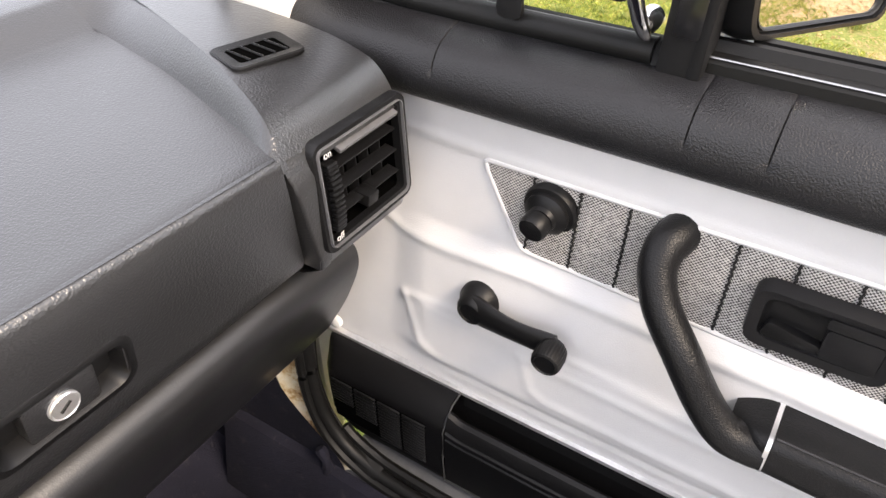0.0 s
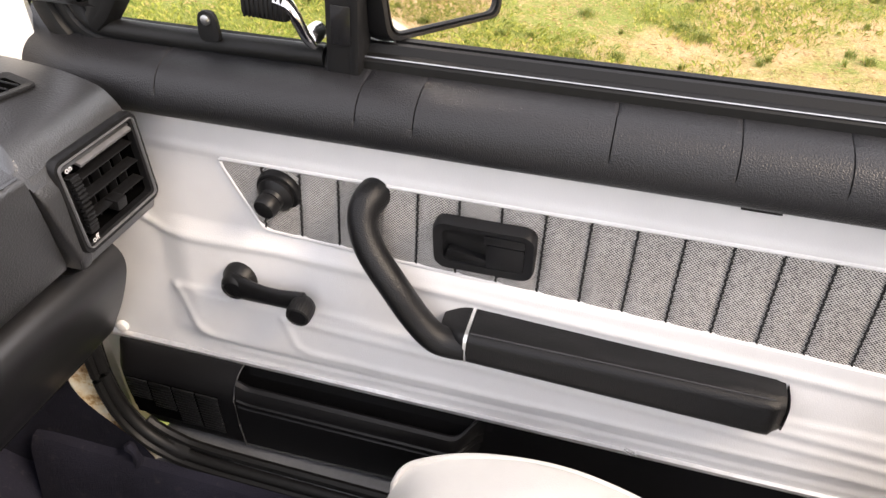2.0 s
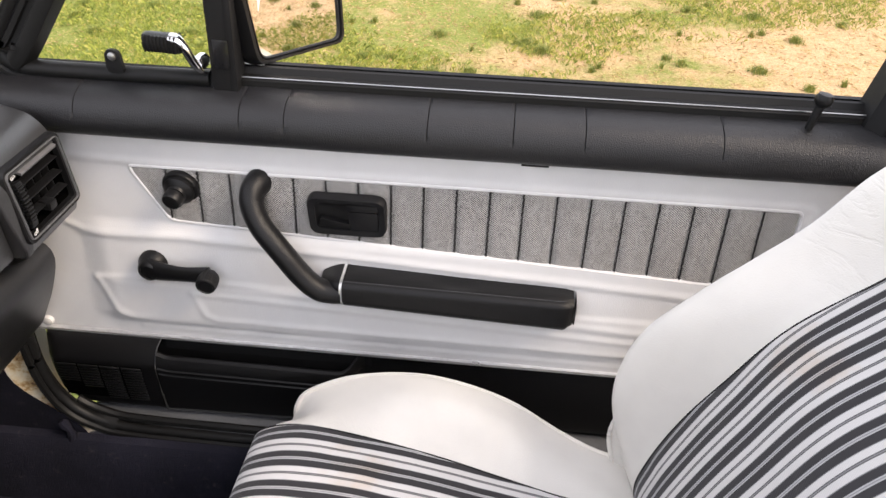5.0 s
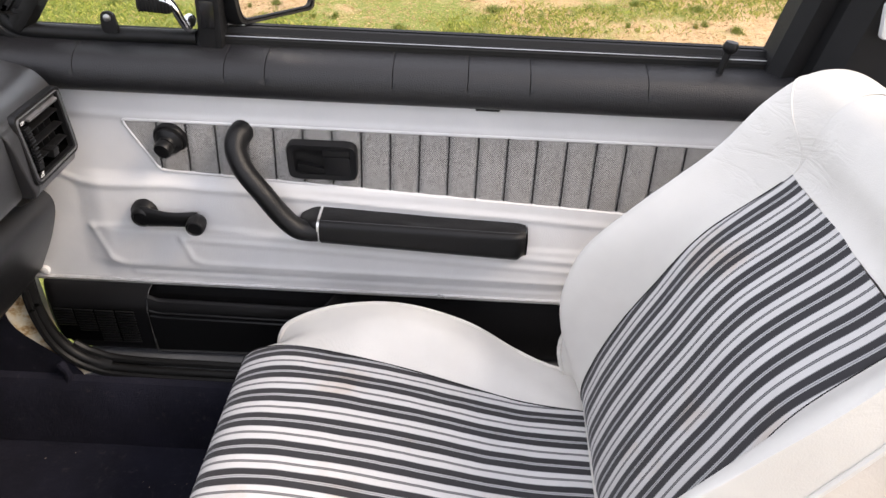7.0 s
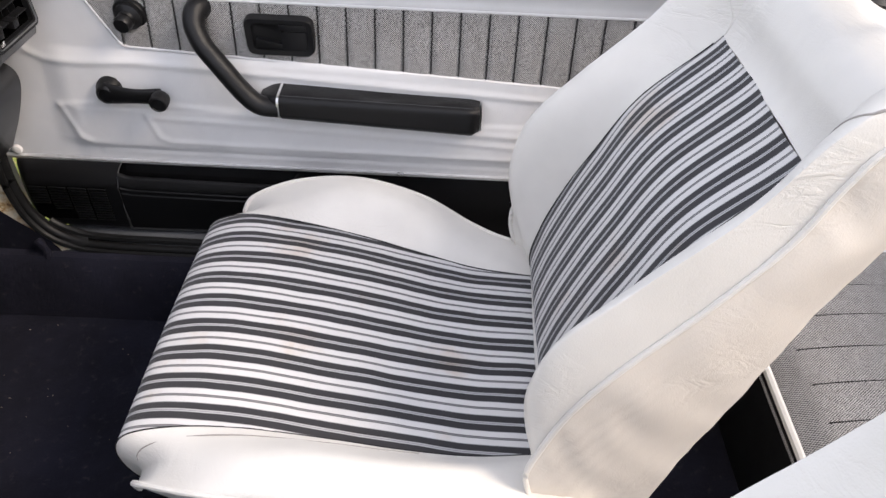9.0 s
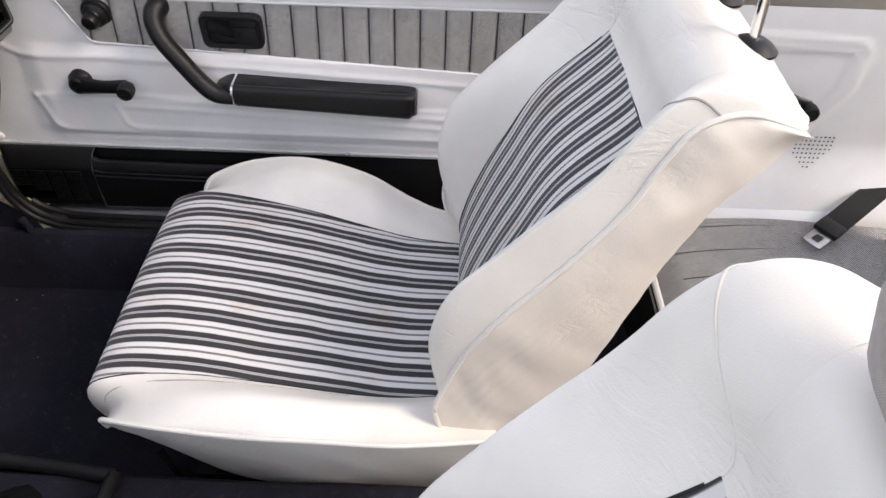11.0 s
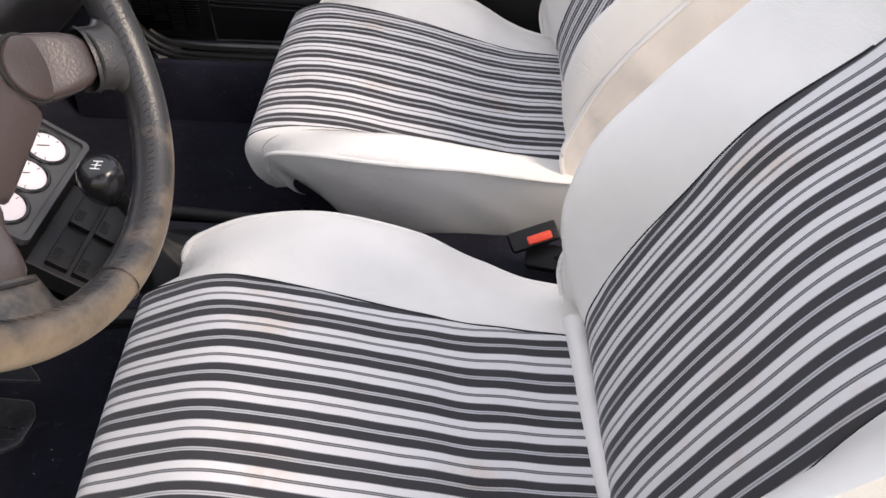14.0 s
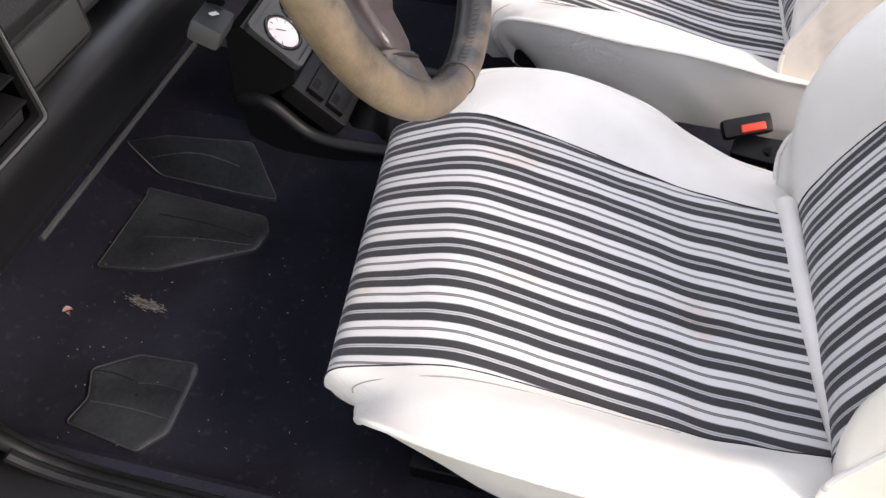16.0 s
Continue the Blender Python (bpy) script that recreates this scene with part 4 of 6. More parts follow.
lathe([(0.006, 0), (0.0095, 0.004), (0.0105, 0.010), (0.008, 0.015), (0, 0.016)], aim((0.850, 0.013, 0.936), (0.1, 0, 1)), 20, bm)
pin = part("lock_pin", bm, M_PLASTIC, door, "black lock pin knob")
part("ferrule", lathe([(0.010, 0), (0.010, 0.003), (0.007, 0.006), (0.004, 0.006)], aim((0.842, 0.010, 0.902), (0, -0.2, 1)), 16), M_PLASTIC, pin)

# outside mirror
mirror = thing("wing_mirror", (0.17, 0.09, 0.92), "black framed wing mirror on a white bracket", "mirror")
mm = aim((0.207, 0.135, 0.985), (0.916, -0.40, 0.03), (0.40, 0.916, 0.0))
o1 = soften([(-0.102, -0.052), (0.080, -0.074), (0.082, 0.07), (-0.118, 0.07)], 0.017)
shrink = lambda o, k: [(x * k, y * k) for x, y in o]
rings = [[mm @ Vector((x, y, zz)) for x, y in shrink(o1, k)] for k, zz in ((0.86, 0.004), (0.885, 0.010), (0.905, 0.011), (0.915, 0.0075), (0.93, 0.0075), (0.94, 0.013), (0.99, 0.013), (1.03, 0.002), (1.03, -0.02), (0.85, -0.055), (0.4, -0.07), (0.02, -0.072))]
body = part("housing", sheet(rings, True), M_PLASTIC, mirror, "black mirror housing")
bm = bmesh.new()
bm.faces.new([bm.verts.new(mm @ Vector((x, y, 0.008))) for x, y in shrink(o1, 0.88)])
part("mirror_glass", bm, M_MIRROR, mirror, "silvered mirror glass")
rows = []
for k, (z, w) in enumerate(((0.918, 0.040), (0.95, 0.034), (1.0, 0.030), (1.06, 0.028))):
    rows.append([(0.158 + 0.004 * k + dx * w, 0.072 + dy * 0.030 + 0.004 * k, z) for dx, dy in ((-0.4, -0.8), (0.5, -0.8), (0.75, 0), (0.6, 0.9), (-0.4, 0.9), (-0.6, 0))])
part("bracket", sheet(rows, True), M_PAINT, mirror, "white painted bracket")


# ---- front seats ----
ZJ = 0.239
LEAN = 0.08
BACK = [  # insert x z, crown x z, piping x z, rear x z, half widths of insert, crown, piping
    (0.030, -0.055, 0.020, -0.055, -0.005, -0.045, 0.110, -0.06, 0.160, 0.190, 0.215),
    (0.000, 0.005, -0.011, 0.020, -0.030, 0.035, 0.135, 0.03, 0.166, 0.196, 0.222),
    (0.008, 0.065, -0.036, 0.095, -0.018, 0.090, 0.156, 0.09, 0.166, 0.202, 0.222),
    (0.032, 0.135, -0.040, 0.160, 0.006, 0.148, 0.182, 0.165, 0.163, 0.206, 0.221),
    (0.063, 0.205, -0.018, 0.225, 0.045, 0.205, 0.212, 0.25, 0.155, 0.209, 0.218),
    (0.108, 0.293, 0.040, 0.290, 0.105, 0.274, 0.245, 0.325, 0.145, 0.210, 0.212),
    (0.187, 0.378, 0.118, 0.372, 0.158, 0.345, 0.272, 0.365, 0.138, 0.206, 0.207),
    (0.203, 0.428, 0.163, 0.438, 0.185, 0.402, 0.290, 0.388, 0.140, 0.202, 0.204),
    (0.225, 0.460, 0.204, 0.474, 0.210, 0.440, 0.305, 0.408, 0.143, 0.196, 0.202),
    (0.262, 0.470, 0.252, 0.477, 0.255, 0.455, 0.316, 0.422, 0.150, 0.190, 0.200),
    (0.316, 0.448, 0.316, 0.448, 0.312, 0.440, 0.324, 0.432, 0.155, 0.188, 0.198),
]
CUSHION = [  # insert x z, crown x z, piping x z, lower edge x z, half widths of insert, crown, piping; then towards -y: insert z, crown z, piping z, half widths of insert and piping
    (-0.458, -0.066, -0.428, -0.056, -0.424, -0.046, -0.408, -0.066, 0.177, 0.196, 0.210, -0.066, -0.056, -0.046, 0.190, 0.210),
    (-0.484, -0.040, -0.446, -0.040, -0.438, -0.025, -0.418, -0.055, 0.178, 0.204, 0.222, -0.040, -0.040, -0.025, 0.193, 0.222),
    (-0.494, 0.005, -0.460, -0.010, -0.450, 0.000, -0.420, -0.025, 0.178, 0.212, 0.234, 0.005, -0.010, 0.000, 0.194, 0.234),
    (-0.478, 0.045, -0.450, 0.012, -0.450, 0.022, -0.408, -0.020, 0.177, 0.220, 0.242, 0.036, 0.014, 0.024, 0.191, 0.242),
    (-0.426, 0.065, -0.415, 0.044, -0.432, 0.040, -0.375, -0.050, 0.175, 0.230, 0.256, 0.046, 0.046, 0.052, 0.184, 0.258),
    (-0.350, 0.060, -0.345, 0.067, -0.365, 0.062, -0.320, -0.112, 0.171, 0.236, 0.268, 0.040, 0.068, 0.062, 0.177, 0.272),
    (-0.250, 0.041, -0.258, 0.076, -0.270, 0.068, -0.235, -0.140, 0.165, 0.236, 0.272, 0.022, 0.070, 0.056, 0.174, 0.277),
    (-0.165, 0.020, -0.165, 0.049, -0.170, 0.044, -0.155, -0.150, 0.158, 0.230, 0.266, 0.004, 0.052, 0.052, 0.172, 0.277),
    (-0.085, 0.003, -0.095, 0.012, -0.090, 0.006, -0.080, -0.148, 0.150, 0.215, 0.250, -0.008, 0.032, 0.040, 0.168, 0.272),
    (-0.010, -0.001, -0.030, -0.004, -0.030, -0.008, -0.010, -0.140, 0.143, 0.198, 0.232, -0.010, 0.008, 0.024, 0.160, 0.258),
    (0.050, -0.004, 0.050, -0.010, 0.050, -0.014, 0.050, -0.135, 0.140, 0.190, 0.222, -0.014, 0.000, 0.010, 0.154, 0.240),
]


def pad_point(row, s, depth):
    """A point of a padded section: s 0 is the middle, 1 the insert's edge, 2 the crown, 3 the piping."""
    ix, iz, cx, cz, px, pz, _, _, yi, yc, yp = row[:11]
    if s <= 1:
        return (ix, yi * s, iz + depth * (1 - s * s))
    if s <= 2:
        u = s - 1
        e = u * u * (3 - 2 * u)
        e = 0.55 * e + 0.45 * math.sin(u * math.pi / 2)
        return (ix + (cx - ix) * e, yi + (yc - yi) * u, iz + (cz - iz) * e)
    u = (s - 2) * math.pi / 2
    return (cx + (px - cx) * (1 - math.cos(u)), yc + (yp - yc) * math.sin(u), cz + (pz - cz) * (1 - math.cos(u)))


def section(table, t, side):
    """The section at t as it is towards +y (side 1) or towards -y (side -1)."""
    row = cat(table, t)
    if table is CUSHION and side < 0:
        row[1], row[3], row[5], row[8], row[10] = row[11], row[12], row[13], row[14], row[15]
    return row


def seat_point(at, table, t, s, side, dome=0.0):
    """A place on the seat's cover, with the slight lean of the backrest."""
    x, y, z = pad_point(section(table, t, side), s, dome)
    y *= side
    if table is BACK:
        y += LEAN * z
    return at[0] + x, at[1] + y, at[2] + ZJ + z


def seat_surface(at, table, lo, hi, s0, s1, side, n_t, n_s, dome, wrinkle=0.0, seed=0.0):
    rows = []
    for t in np.linspace(lo, hi, n_t):
        line = []
        for s in np.linspace(s0, s1, n_s):
            if s0 < 0:
                w = smooth(-1, 1, s)
                a, b = section(table, t, 1), section(table, t, -1)
                row = [p * w + q * (1 - w) for p, q in zip(a, b)]
                row[8] = a[8] if s > 0 else b[8]
                x, y, z = pad_point(row, abs(s), dome)
                y = math.copysign(y, s) + (LEAN * z if table is BACK else 0.0)
                x, y, z = at[0] + x, at[1] + y, at[2] + ZJ + z
            else:
                x, y, z = seat_point(at, table, t, s, side, dome)
            fade = 1.0 if s0 < 0 else smooth(0.0, 0.3, abs(s) - 1.0)
            w = wrinkle * fade * noise.fractal(Vector(((x - at[0]) * 11 + seed, (y - at[1]) * 11, (z - at[2] - ZJ) * 11)), 1.0, 2.0, 3)
            line.append((x + w * 0.5, y, z + w))
        rows.append(line)
    return sheet(rows)


def seat_line(at, table, path, side, out=0.0):
    """Places along pairs of (t, s) on the cover."""
    pts = []
    for t, s in path:
        x, y, z = seat_point(at, table, t, s, side)
        pts.append((x, y + side * out, z))
    return pts


def side_sheet(at, table, lo, hi, side, n, inset, bulge, fold=0.0022):
    rows = []
    for t in np.linspace(lo, hi, n):
        r = section(table, t, side)
        line = []
        for u in np.linspace(0, 1, 15):
            y = r[10] + bulge * math.sin(u * math.pi) - inset * u * min(1.0, math.hypot(r[6] - r[4], r[7] - r[5]) / 0.19)
            x, z = r[4] + (r[6] - r[4]) * u, r[5] + (r[7] - r[5]) * u
            w = fold * noise.fractal(Vector(((x + z) * 13, side * 3.0, (z - x) * 4)), 1.0, 2.0, 3)
            if table is BACK:
                # gathered folds that fan out from the lower end of the piping
                low = math.exp(-((r[5] - 0.09) / 0.09) ** 2)
                w += 0.75 * fold * math.sin(z * 130 + 36 * u + 0.8 * math.sin(u * 9)) * math.exp(-((u - 0.20) / 0.22) ** 2) * low
            line.append((at[0] + x, at[1] + side * (y + w) + (LEAN * z if table is BACK else 0.0), at[2] + ZJ + z))
        rows.append(line)
    return sheet(rows)


def front_seat(at, label):
    seat = thing("front_seat", at, label, "car seat", "front seats")
    run = lambda lo, hi, n, s: [(t, s) for t in np.linspace(lo, hi, n)]
    part("cushion_insert", seat_surface(at, CUSHION, 0.3, 10, -1, 1, 1, 80, 70, 0.006, 0.0022, 3.0), M_STRIPE, seat, "black and white striped cloth", 70)
    part("backrest_insert", seat_surface(at, BACK, 0.0, 6, -1, 1, 1, 80, 70, 0.0, 0.0022, 8.0), M_STRIPE, seat, "black and white striped cloth", 70)
    part("backrest_head_panel", seat_surface(at, BACK, 6, 10, -1, 1, 1, 40, 50, 0.0, 0.002, 5.0), M_WHITE, seat, angle=70)
    for side in (1, -1):
        part("cushion_bolster", seat_surface(at, CUSHION, 0, 10, 1, 3, side, 90, 34, 0, 0.0022, 1.0 + side), M_WHITE, seat, "white vinyl side bolster", 70)
        part("backrest_bolster", seat_surface(at, BACK, 0, 10, 1, 3, side, 90, 34, 0, 0.0022, 4.0 + side), M_WHITE, seat, "white vinyl side bolster", 70)
        part("cushion_piping", tube(seat_line(at, CUSHION, run(2.2, 10, 60, 3), side, 0.001), 0.0035, 8), M_WHITE, seat)
        part("backrest_piping", tube(seat_line(at, BACK, run(0.6, 10, 60, 3), side, 0.001), 0.0035, 8), M_WHITE, seat)
        part("cloth_seam", tube(seat_line(at, CUSHION, run(0.6, 9.6, 60, 1.0), side), 0.0010, 6), M_THREAD, seat)
        part("backrest_seam", tube(seat_line(at, BACK, run(0.6, 5.85, 60, 1.0), side), 0.0010, 6), M_THREAD, seat)
        # the head panel's seam runs from the cloth's corner over the shoulder to the piping
        arc = [(6 + 2.5 * u, 1.0 + 2.0 * u ** 1.6) for u in np.linspace(0.0, 0.98, 36)]
        part("shoulder_seam", tube(seat_line(at, BACK, arc, side), 0.0013, 6), M_SEAM if side < 0 else M_WHITE, seat)
        if side < 0:
            arc = [(2.8 + 4.4 * u, 1.62 - 0.54 * u ** 0.5) for u in np.linspace(0.0, 1.0, 36)]
            part("bolster_seam", tube(seat_line(at, CUSHION, arc, side), 0.0009, 6), M_SEAM, seat)
        part("cushion_side", side_sheet(at, CUSHION, 0, 10, side, 50, 0.045, 0.004), M_WHITE, seat, "white vinyl side panel", 70)
        part("backrest_side", side_sheet(at, BACK, 0, 10, side, 110, 0.025, 0.010, 0.0032), M_CREAM, seat, "cream vinyl side panel with soft folds, toned partly for shading", 70)
        x0, y0, z0 = at
        bm = block((0.40, 0.022, 0.03), pose(x0 - 0.2, y0 + side * 0.17, z0 + 0.016), 0.004)
        block((0.05, 0.016, 0.10), pose(x0 - 0.33, y0 + side * 0.17, z0 + 0.065, 0, 20, 0), 0.003, bm)
        block((0.05, 0.016, 0.10), pose(x0 - 0.06, y0 + side * 0.17, z0 + 0.065), 0.003, bm)
        part("seat_rail", bm, M_MATT, seat)
    rows = []
    for t in np.linspace(0, 10, 30):
        r = cat(BACK, t)
        rows.append([(at[0] + r[6], at[1] + y + LEAN * r[7], at[2] + ZJ + r[7]) for y in np.linspace(-(r[10] - 0.025), r[10] - 0.025, 9)])
    part("backrest_rear", sheet(rows), M_WHITE, seat)
    r = cat(BACK, 10)
    pts = [(at[0] + r[4] + 0.001, at[1] + y + LEAN * r[5], at[2] + ZJ + r[5] + 0.006 * (1 - (y / r[10]) ** 2)) for y in np.linspace(-r[10], r[10], 24)]
    part("rear_piping", tube(pts, 0.0035, 8), M_WHITE, seat)
    rows = []
    for t in np.linspace(0.0, 0.3, 4):
        r, q = section(CUSHION, t, 1), section(CUSHION, t, -1)
        rows.append([(at[0] + r[0], at[1] + y, at[2] + ZJ + r[1]) for y in np.linspace(-q[8], r[8], 12)])
    part("front_apron", sheet(rows), M_WHITE, seat)
    rows = []
    for t in np.linspace(0, 10, 20):
        r = cat(CUSHION, t)
        rows.append([(at[0] + r[6], at[1] + y, at[2] + ZJ + r[7] + 0.012) for y in np.linspace(-(r[10] - 0.055), r[10] - 0.055, 6)])
    part("seat_pan", sheet(rows), M_MATT, seat)
    # narrow white roll between cushion and backrest
    part("rear_roll", tube([(at[0] + 0.016 - 0.006 * math.cos(y * 9), at[1] + y, at[2] + ZJ - 0.004) for y in np.linspace(-0.165, 0.165, 20)], 0.014, 12), M_WHITE, seat)
    # head restraint on two posts
    hx, hy, hz = at[0] + 0.298, at[1] + LEAN * 0.45, at[2] + ZJ + 0.455
    rest_at = Vector((hx - 0.060, hy, hz + 0.235))
    rings = []
    for z, w, d, sh in ((-0.118, 0.06, 0.010, 0), (-0.116, 0.122, 0.030, 0), (-0.105, 0.143, 0.042, 0), (-0.07, 0.152, 0.050, 0.0), (0.0, 0.154, 0.054, 0.006), (0.07, 0.144, 0.050, 0.012), (0.105, 0.128, 0.040, 0.016), (0.118, 0.098, 0.026, 0.018), (0.122, 0.05, 0.010, 0.018)):
        rings.append([rest_at + Vector((y * d + sh, x * w, z)) for x, y in [(math.copysign(abs(math.cos(a)) ** 0.55, math.cos(a)), math.copysign(abs(math.sin(a)) ** 0.7, math.sin(a))) for a in (2 * math.pi * k / 36 for k in range(36))]])
    bm = sheet(rings, True)
    for ring in (rings[0], rings[-1]):
        bm.faces.new([bm.verts.new(p) for p in ring])
    bmesh.ops.remove_doubles(bm, verts=bm.verts, dist=1e-5)
    part("head_restraint", bm, M_WOOL, seat, "grey woollen head restraint", 60)
    for side in (1, -1):
        part("post", tube([(hx, hy + side * 0.064, hz - 0.03), (hx - 0.012, hy + side * 0.064, hz + 0.16)], 0.006, 12), M_CHROME, seat)
        part("post_collar", lathe([(0.026, 0), (0.026, 0.003), (0.018, 0.009), (0.009, 0.013), (0.0065, 0.013)], aim((hx, hy + side * 0.064, hz - 0.001), (0.12, 0, 1)), 20), M_PLASTIC, seat)
    return seat


def lay_stripes(ob, offset):
    """Keeps each point's place across the cloth, so that the stripes follow the cloth where it is pulled."""
    data = ob.data.attributes.new("weft", "FLOAT", "POINT")
    lean = LEAN if ob.name.startswith("backrest") else 0.0
    for v, d in zip(ob.data.vertices, data.data):
        d.value = v.co.y - lean * (v.co.z - ZJ) + offset


passenger_seat = front_seat((0.686, -0.383, 0.26), "white vinyl passenger bucket seat with black striped cloth centre")
driver_seat = front_seat((0.652, -1.054, 0.26), "white vinyl driver's bucket seat with black striped cloth centre")
for child in passenger_seat.children:
    if "_insert" in child.name:
        lay_stripes(child, -0.0043 if child.name.startswith("cushion") else 0.0023)
# the driver's seat is worn: its cushion sits askew, its shoulder is pressed outwards and its head restraint pushed down
for child in driver_seat.children:
    if "_insert" in child.name:
        lay_stripes(child, -0.0043 if child.name.startswith("cushion") else 0.0127)
    for v in child.data.vertices:
        x, y, z = v.co.x, v.co.y, v.co.z - ZJ
        if child.name.startswith(("cushion", "cloth_seam", "bolster_seam", "front_apron", "rear_roll", "seat_pan")):
            v.co.x += -0.09 * y - 0.010 * smooth(-0.42, -0.485, x)
            v.co.z -= 0.028 * smooth(-0.36, -0.485, x) * smooth(0.24, 0.17, abs(y)) * smooth(-0.03, 0.0, z)
            v.co.y += 0.016 * smooth(-0.25, 0.0, x) * smooth(0.05, 0.15, y) + 0.0016 * math.sin((x + 0.1) * 60) * math.exp(-((x + 0.10) / 0.06) ** 2)
        elif child.name.startswith("head_restraint"):
            v.co.x += 0.033
            v.co.y += 0.020
            v.co.z -= 0.078
        elif not child.name.startswith("seat_rail"):
            v.co.x += 0.011
            v.co.y += 0.040 * smooth(0.16, 0.40, z) * smooth(0.145, 0.22, y)
            v.co.z += 0.010 * smooth(0.40, 0.46, z)


# ---- dashboard ----
DASH_L, DASH_R = -0.045, -1.415
GLOVE = (-0.19, -0.62)


def strip_y(prof, y0, y1, n=3):
    return extrude_y(prof, y0, y1, n)


dash = thing("dashboard", (-0.2, -0.73, 0.45), "black grained vinyl dashboard with glovebox and air vents", "dashboard")
end_prof = curve([(-0.74, 0.905), (-0.52, 0.912), (-0.40, 0.911), (-0.25, 0.909), (-0.15, 0.904), (-0.095, 0.893), (-0.076, 0.880), (-0.066, 0.864)], 24) + [(-0.062, 0.855), (-0.058, 0.77), (-0.062, 0.757), (-0.085, 0.742), (-0.16, 0.735)]


def along(x, pts):
    return float(np.interp(x, [p[0] for p in pts], [p[1] for p in pts]))


def shelf_edge(x, z):
    """Where the end block stops: along the top of the shelf's sloping side, along the lid in front."""
    if z > 0.862 and x < -0.07:
        return along(x, ((-0.345, -0.084), (-0.322, -0.088), (-0.192, -0.130), (-0.096, -0.165), (-0.07, -0.176)))
    return -0.181 + 0.019 * (0.87 - z) / 0.1


def shelf_foot(x):
    """Where the sloping side meets the shelf."""
    return along(x, ((-0.345, -0.122), (-0.33, -0.121), (-0.225, -0.139), (-0.13, -0.166), (-0.06, -0.187)))


def shelf_height(x, y):
    return 0.8735 - 0.042 * (x + 0.06) + 0.025 * max(0.0, -0.19 - y)


def dash_end(y0, y1):
    rows = []
    for k in range(12):
        u = k / 11
        rows.append([(x, a + (y1 - a) * u, z) for x, z, a in ((x, z, shelf_edge(x, z) if y0 > -0.7 else y0) for x, z in end_prof)])
    bm = sheet(rows)
    gone = [f for f in bm.faces if 0.78 < f.calc_center_median().z < 0.85 and f.calc_center_median().x > -0.07]
    bmesh.ops.delete(bm, geom=gone, context="FACES")
    return bm


bm = dash_end(-0.158, DASH_L)
bm.faces.new([bm.verts.new((x, DASH_L, z)) for x, z in end_prof])
part("end_block", bm, M_DASH, dash, "padded end block round the side vent", 45)
rows = []
for x in list(np.linspace(-0.0630, -0.333, 15)) + [-0.340, -0.352, -0.366, -0.374, -0.40, -0.52, -0.74]:
    foot = shelf_foot(x)
    back = smooth(-0.334, -0.372, x)
    rows.append([(x, y, shelf_height(max(x, -0.333), y) * (1 - back) + (0.910 + 0.004 * smooth(-0.374, -0.5, x)) * back) for y in [foot + (GLOVE[1] - foot) * v for v in np.linspace(0, 1, 8)]])
part("upper_shelf", sheet(rows), M_DASH, dash, "", 30)
rim_line = curve([(-0.375, 0.9085), (-0.345, 0.9085), (-0.25, 0.9088), (-0.15, 0.9038), (-0.095, 0.8928), (-0.076, 0.8803), (-0.068, 0.8705), (-0.0625, 0.8600)], 34)
rows = []
for u in np.linspace(0, 1, 8):
    e = u ** 1.25
    rows.append([(x, (shelf_edge(min(x, -0.0701), 0.9) + 0.001) * (1 - u) + (shelf_foot(x) - 0.0005) * u, z + (min(z, shelf_height(max(x, -0.333), -0.1) * (1 - smooth(-0.334, -0.372, x)) + 0.9085 * smooth(-0.334, -0.372, x)) - z) * e) for x, z in rim_line])
part("shelf_side", sheet(rows), M_DASH, dash, "sloping side of the shelf", 30)
lid_prof = [(-0.115, 0.8760), (-0.078, 0.8745), (-0.068, 0.8742), (-0.0635, 0.8728), (-0.0612, 0.8700)] + curve([(-0.0603, 0.866), (-0.064, 0.83), (-0.070, 0.79), (-0.073, 0.765)], 8) + [(-0.077, 0.757), (-0.088, 0.753), (-0.115, 0.753)]
rows = []
for u in np.linspace(0, 1, 20):
    rows.append([(x, a + (GLOVE[1] - a) * u, z + 0.025 * (-0.19 - GLOVE[1]) * u * smooth(0.84, 0.870, z)) for x, z, a in ((x, z, shelf_edge(0, z) - 0.0035) for x, z in lid_prof)])
bm = sheet(rows)
for at, way in (((0, -0.328, 0), (0, 1, 0)), ((0, -0.412, 0), (0, 1, 0)), ((0, 0, 0.8195), (0, 0, 1)), ((0, 0, 0.7865), (0, 0, 1))):
    bmesh.ops.bisect_plane(bm, geom=list(bm.verts) + list(bm.edges) + list(bm.faces), plane_co=at, plane_no=way)
gone = [f for f in bm.faces if -0.412 < f.calc_center_median().y < -0.328 and 0.7865 < f.calc_center_median().z < 0.8195]
bmesh.ops.delete(bm, geom=gone, context="FACES")
bm.faces.new([bm.verts.new(p) for p in rows[0]])
lid = part("glovebox_lid", bm, M_DASH, dash, "grained glovebox lid with key lock")
lm = aim((-0.0682, -0.370, 0.803), (1, 0, -0.15), (0, 1, 0))
rings = [[lm @ Vector((x, y, zz)) for x, y in rounded(w, h, r)] for w, h, r, zz in ((0.100, 0.047, 0.012, -0.0004), (0.096, 0.043, 0.012, 0.0014), (0.088, 0.035, 0.010, 0.0014), (0.083, 0.031, 0.009, -0.002), (0.078, 0.027, 0.008, -0.012), (0.01, 0.005, 0.002, -0.0122))]
part("lock_recess", sheet(rings, True), M_PLASTIC, lid, "recessed finger pocket", 50)
part("lock_plate", prism(rounded(0.046, 0.030, 0.003), 0.011, lm @ pose(0, 0, -0.0115), 0.001), M_DASH, lid)
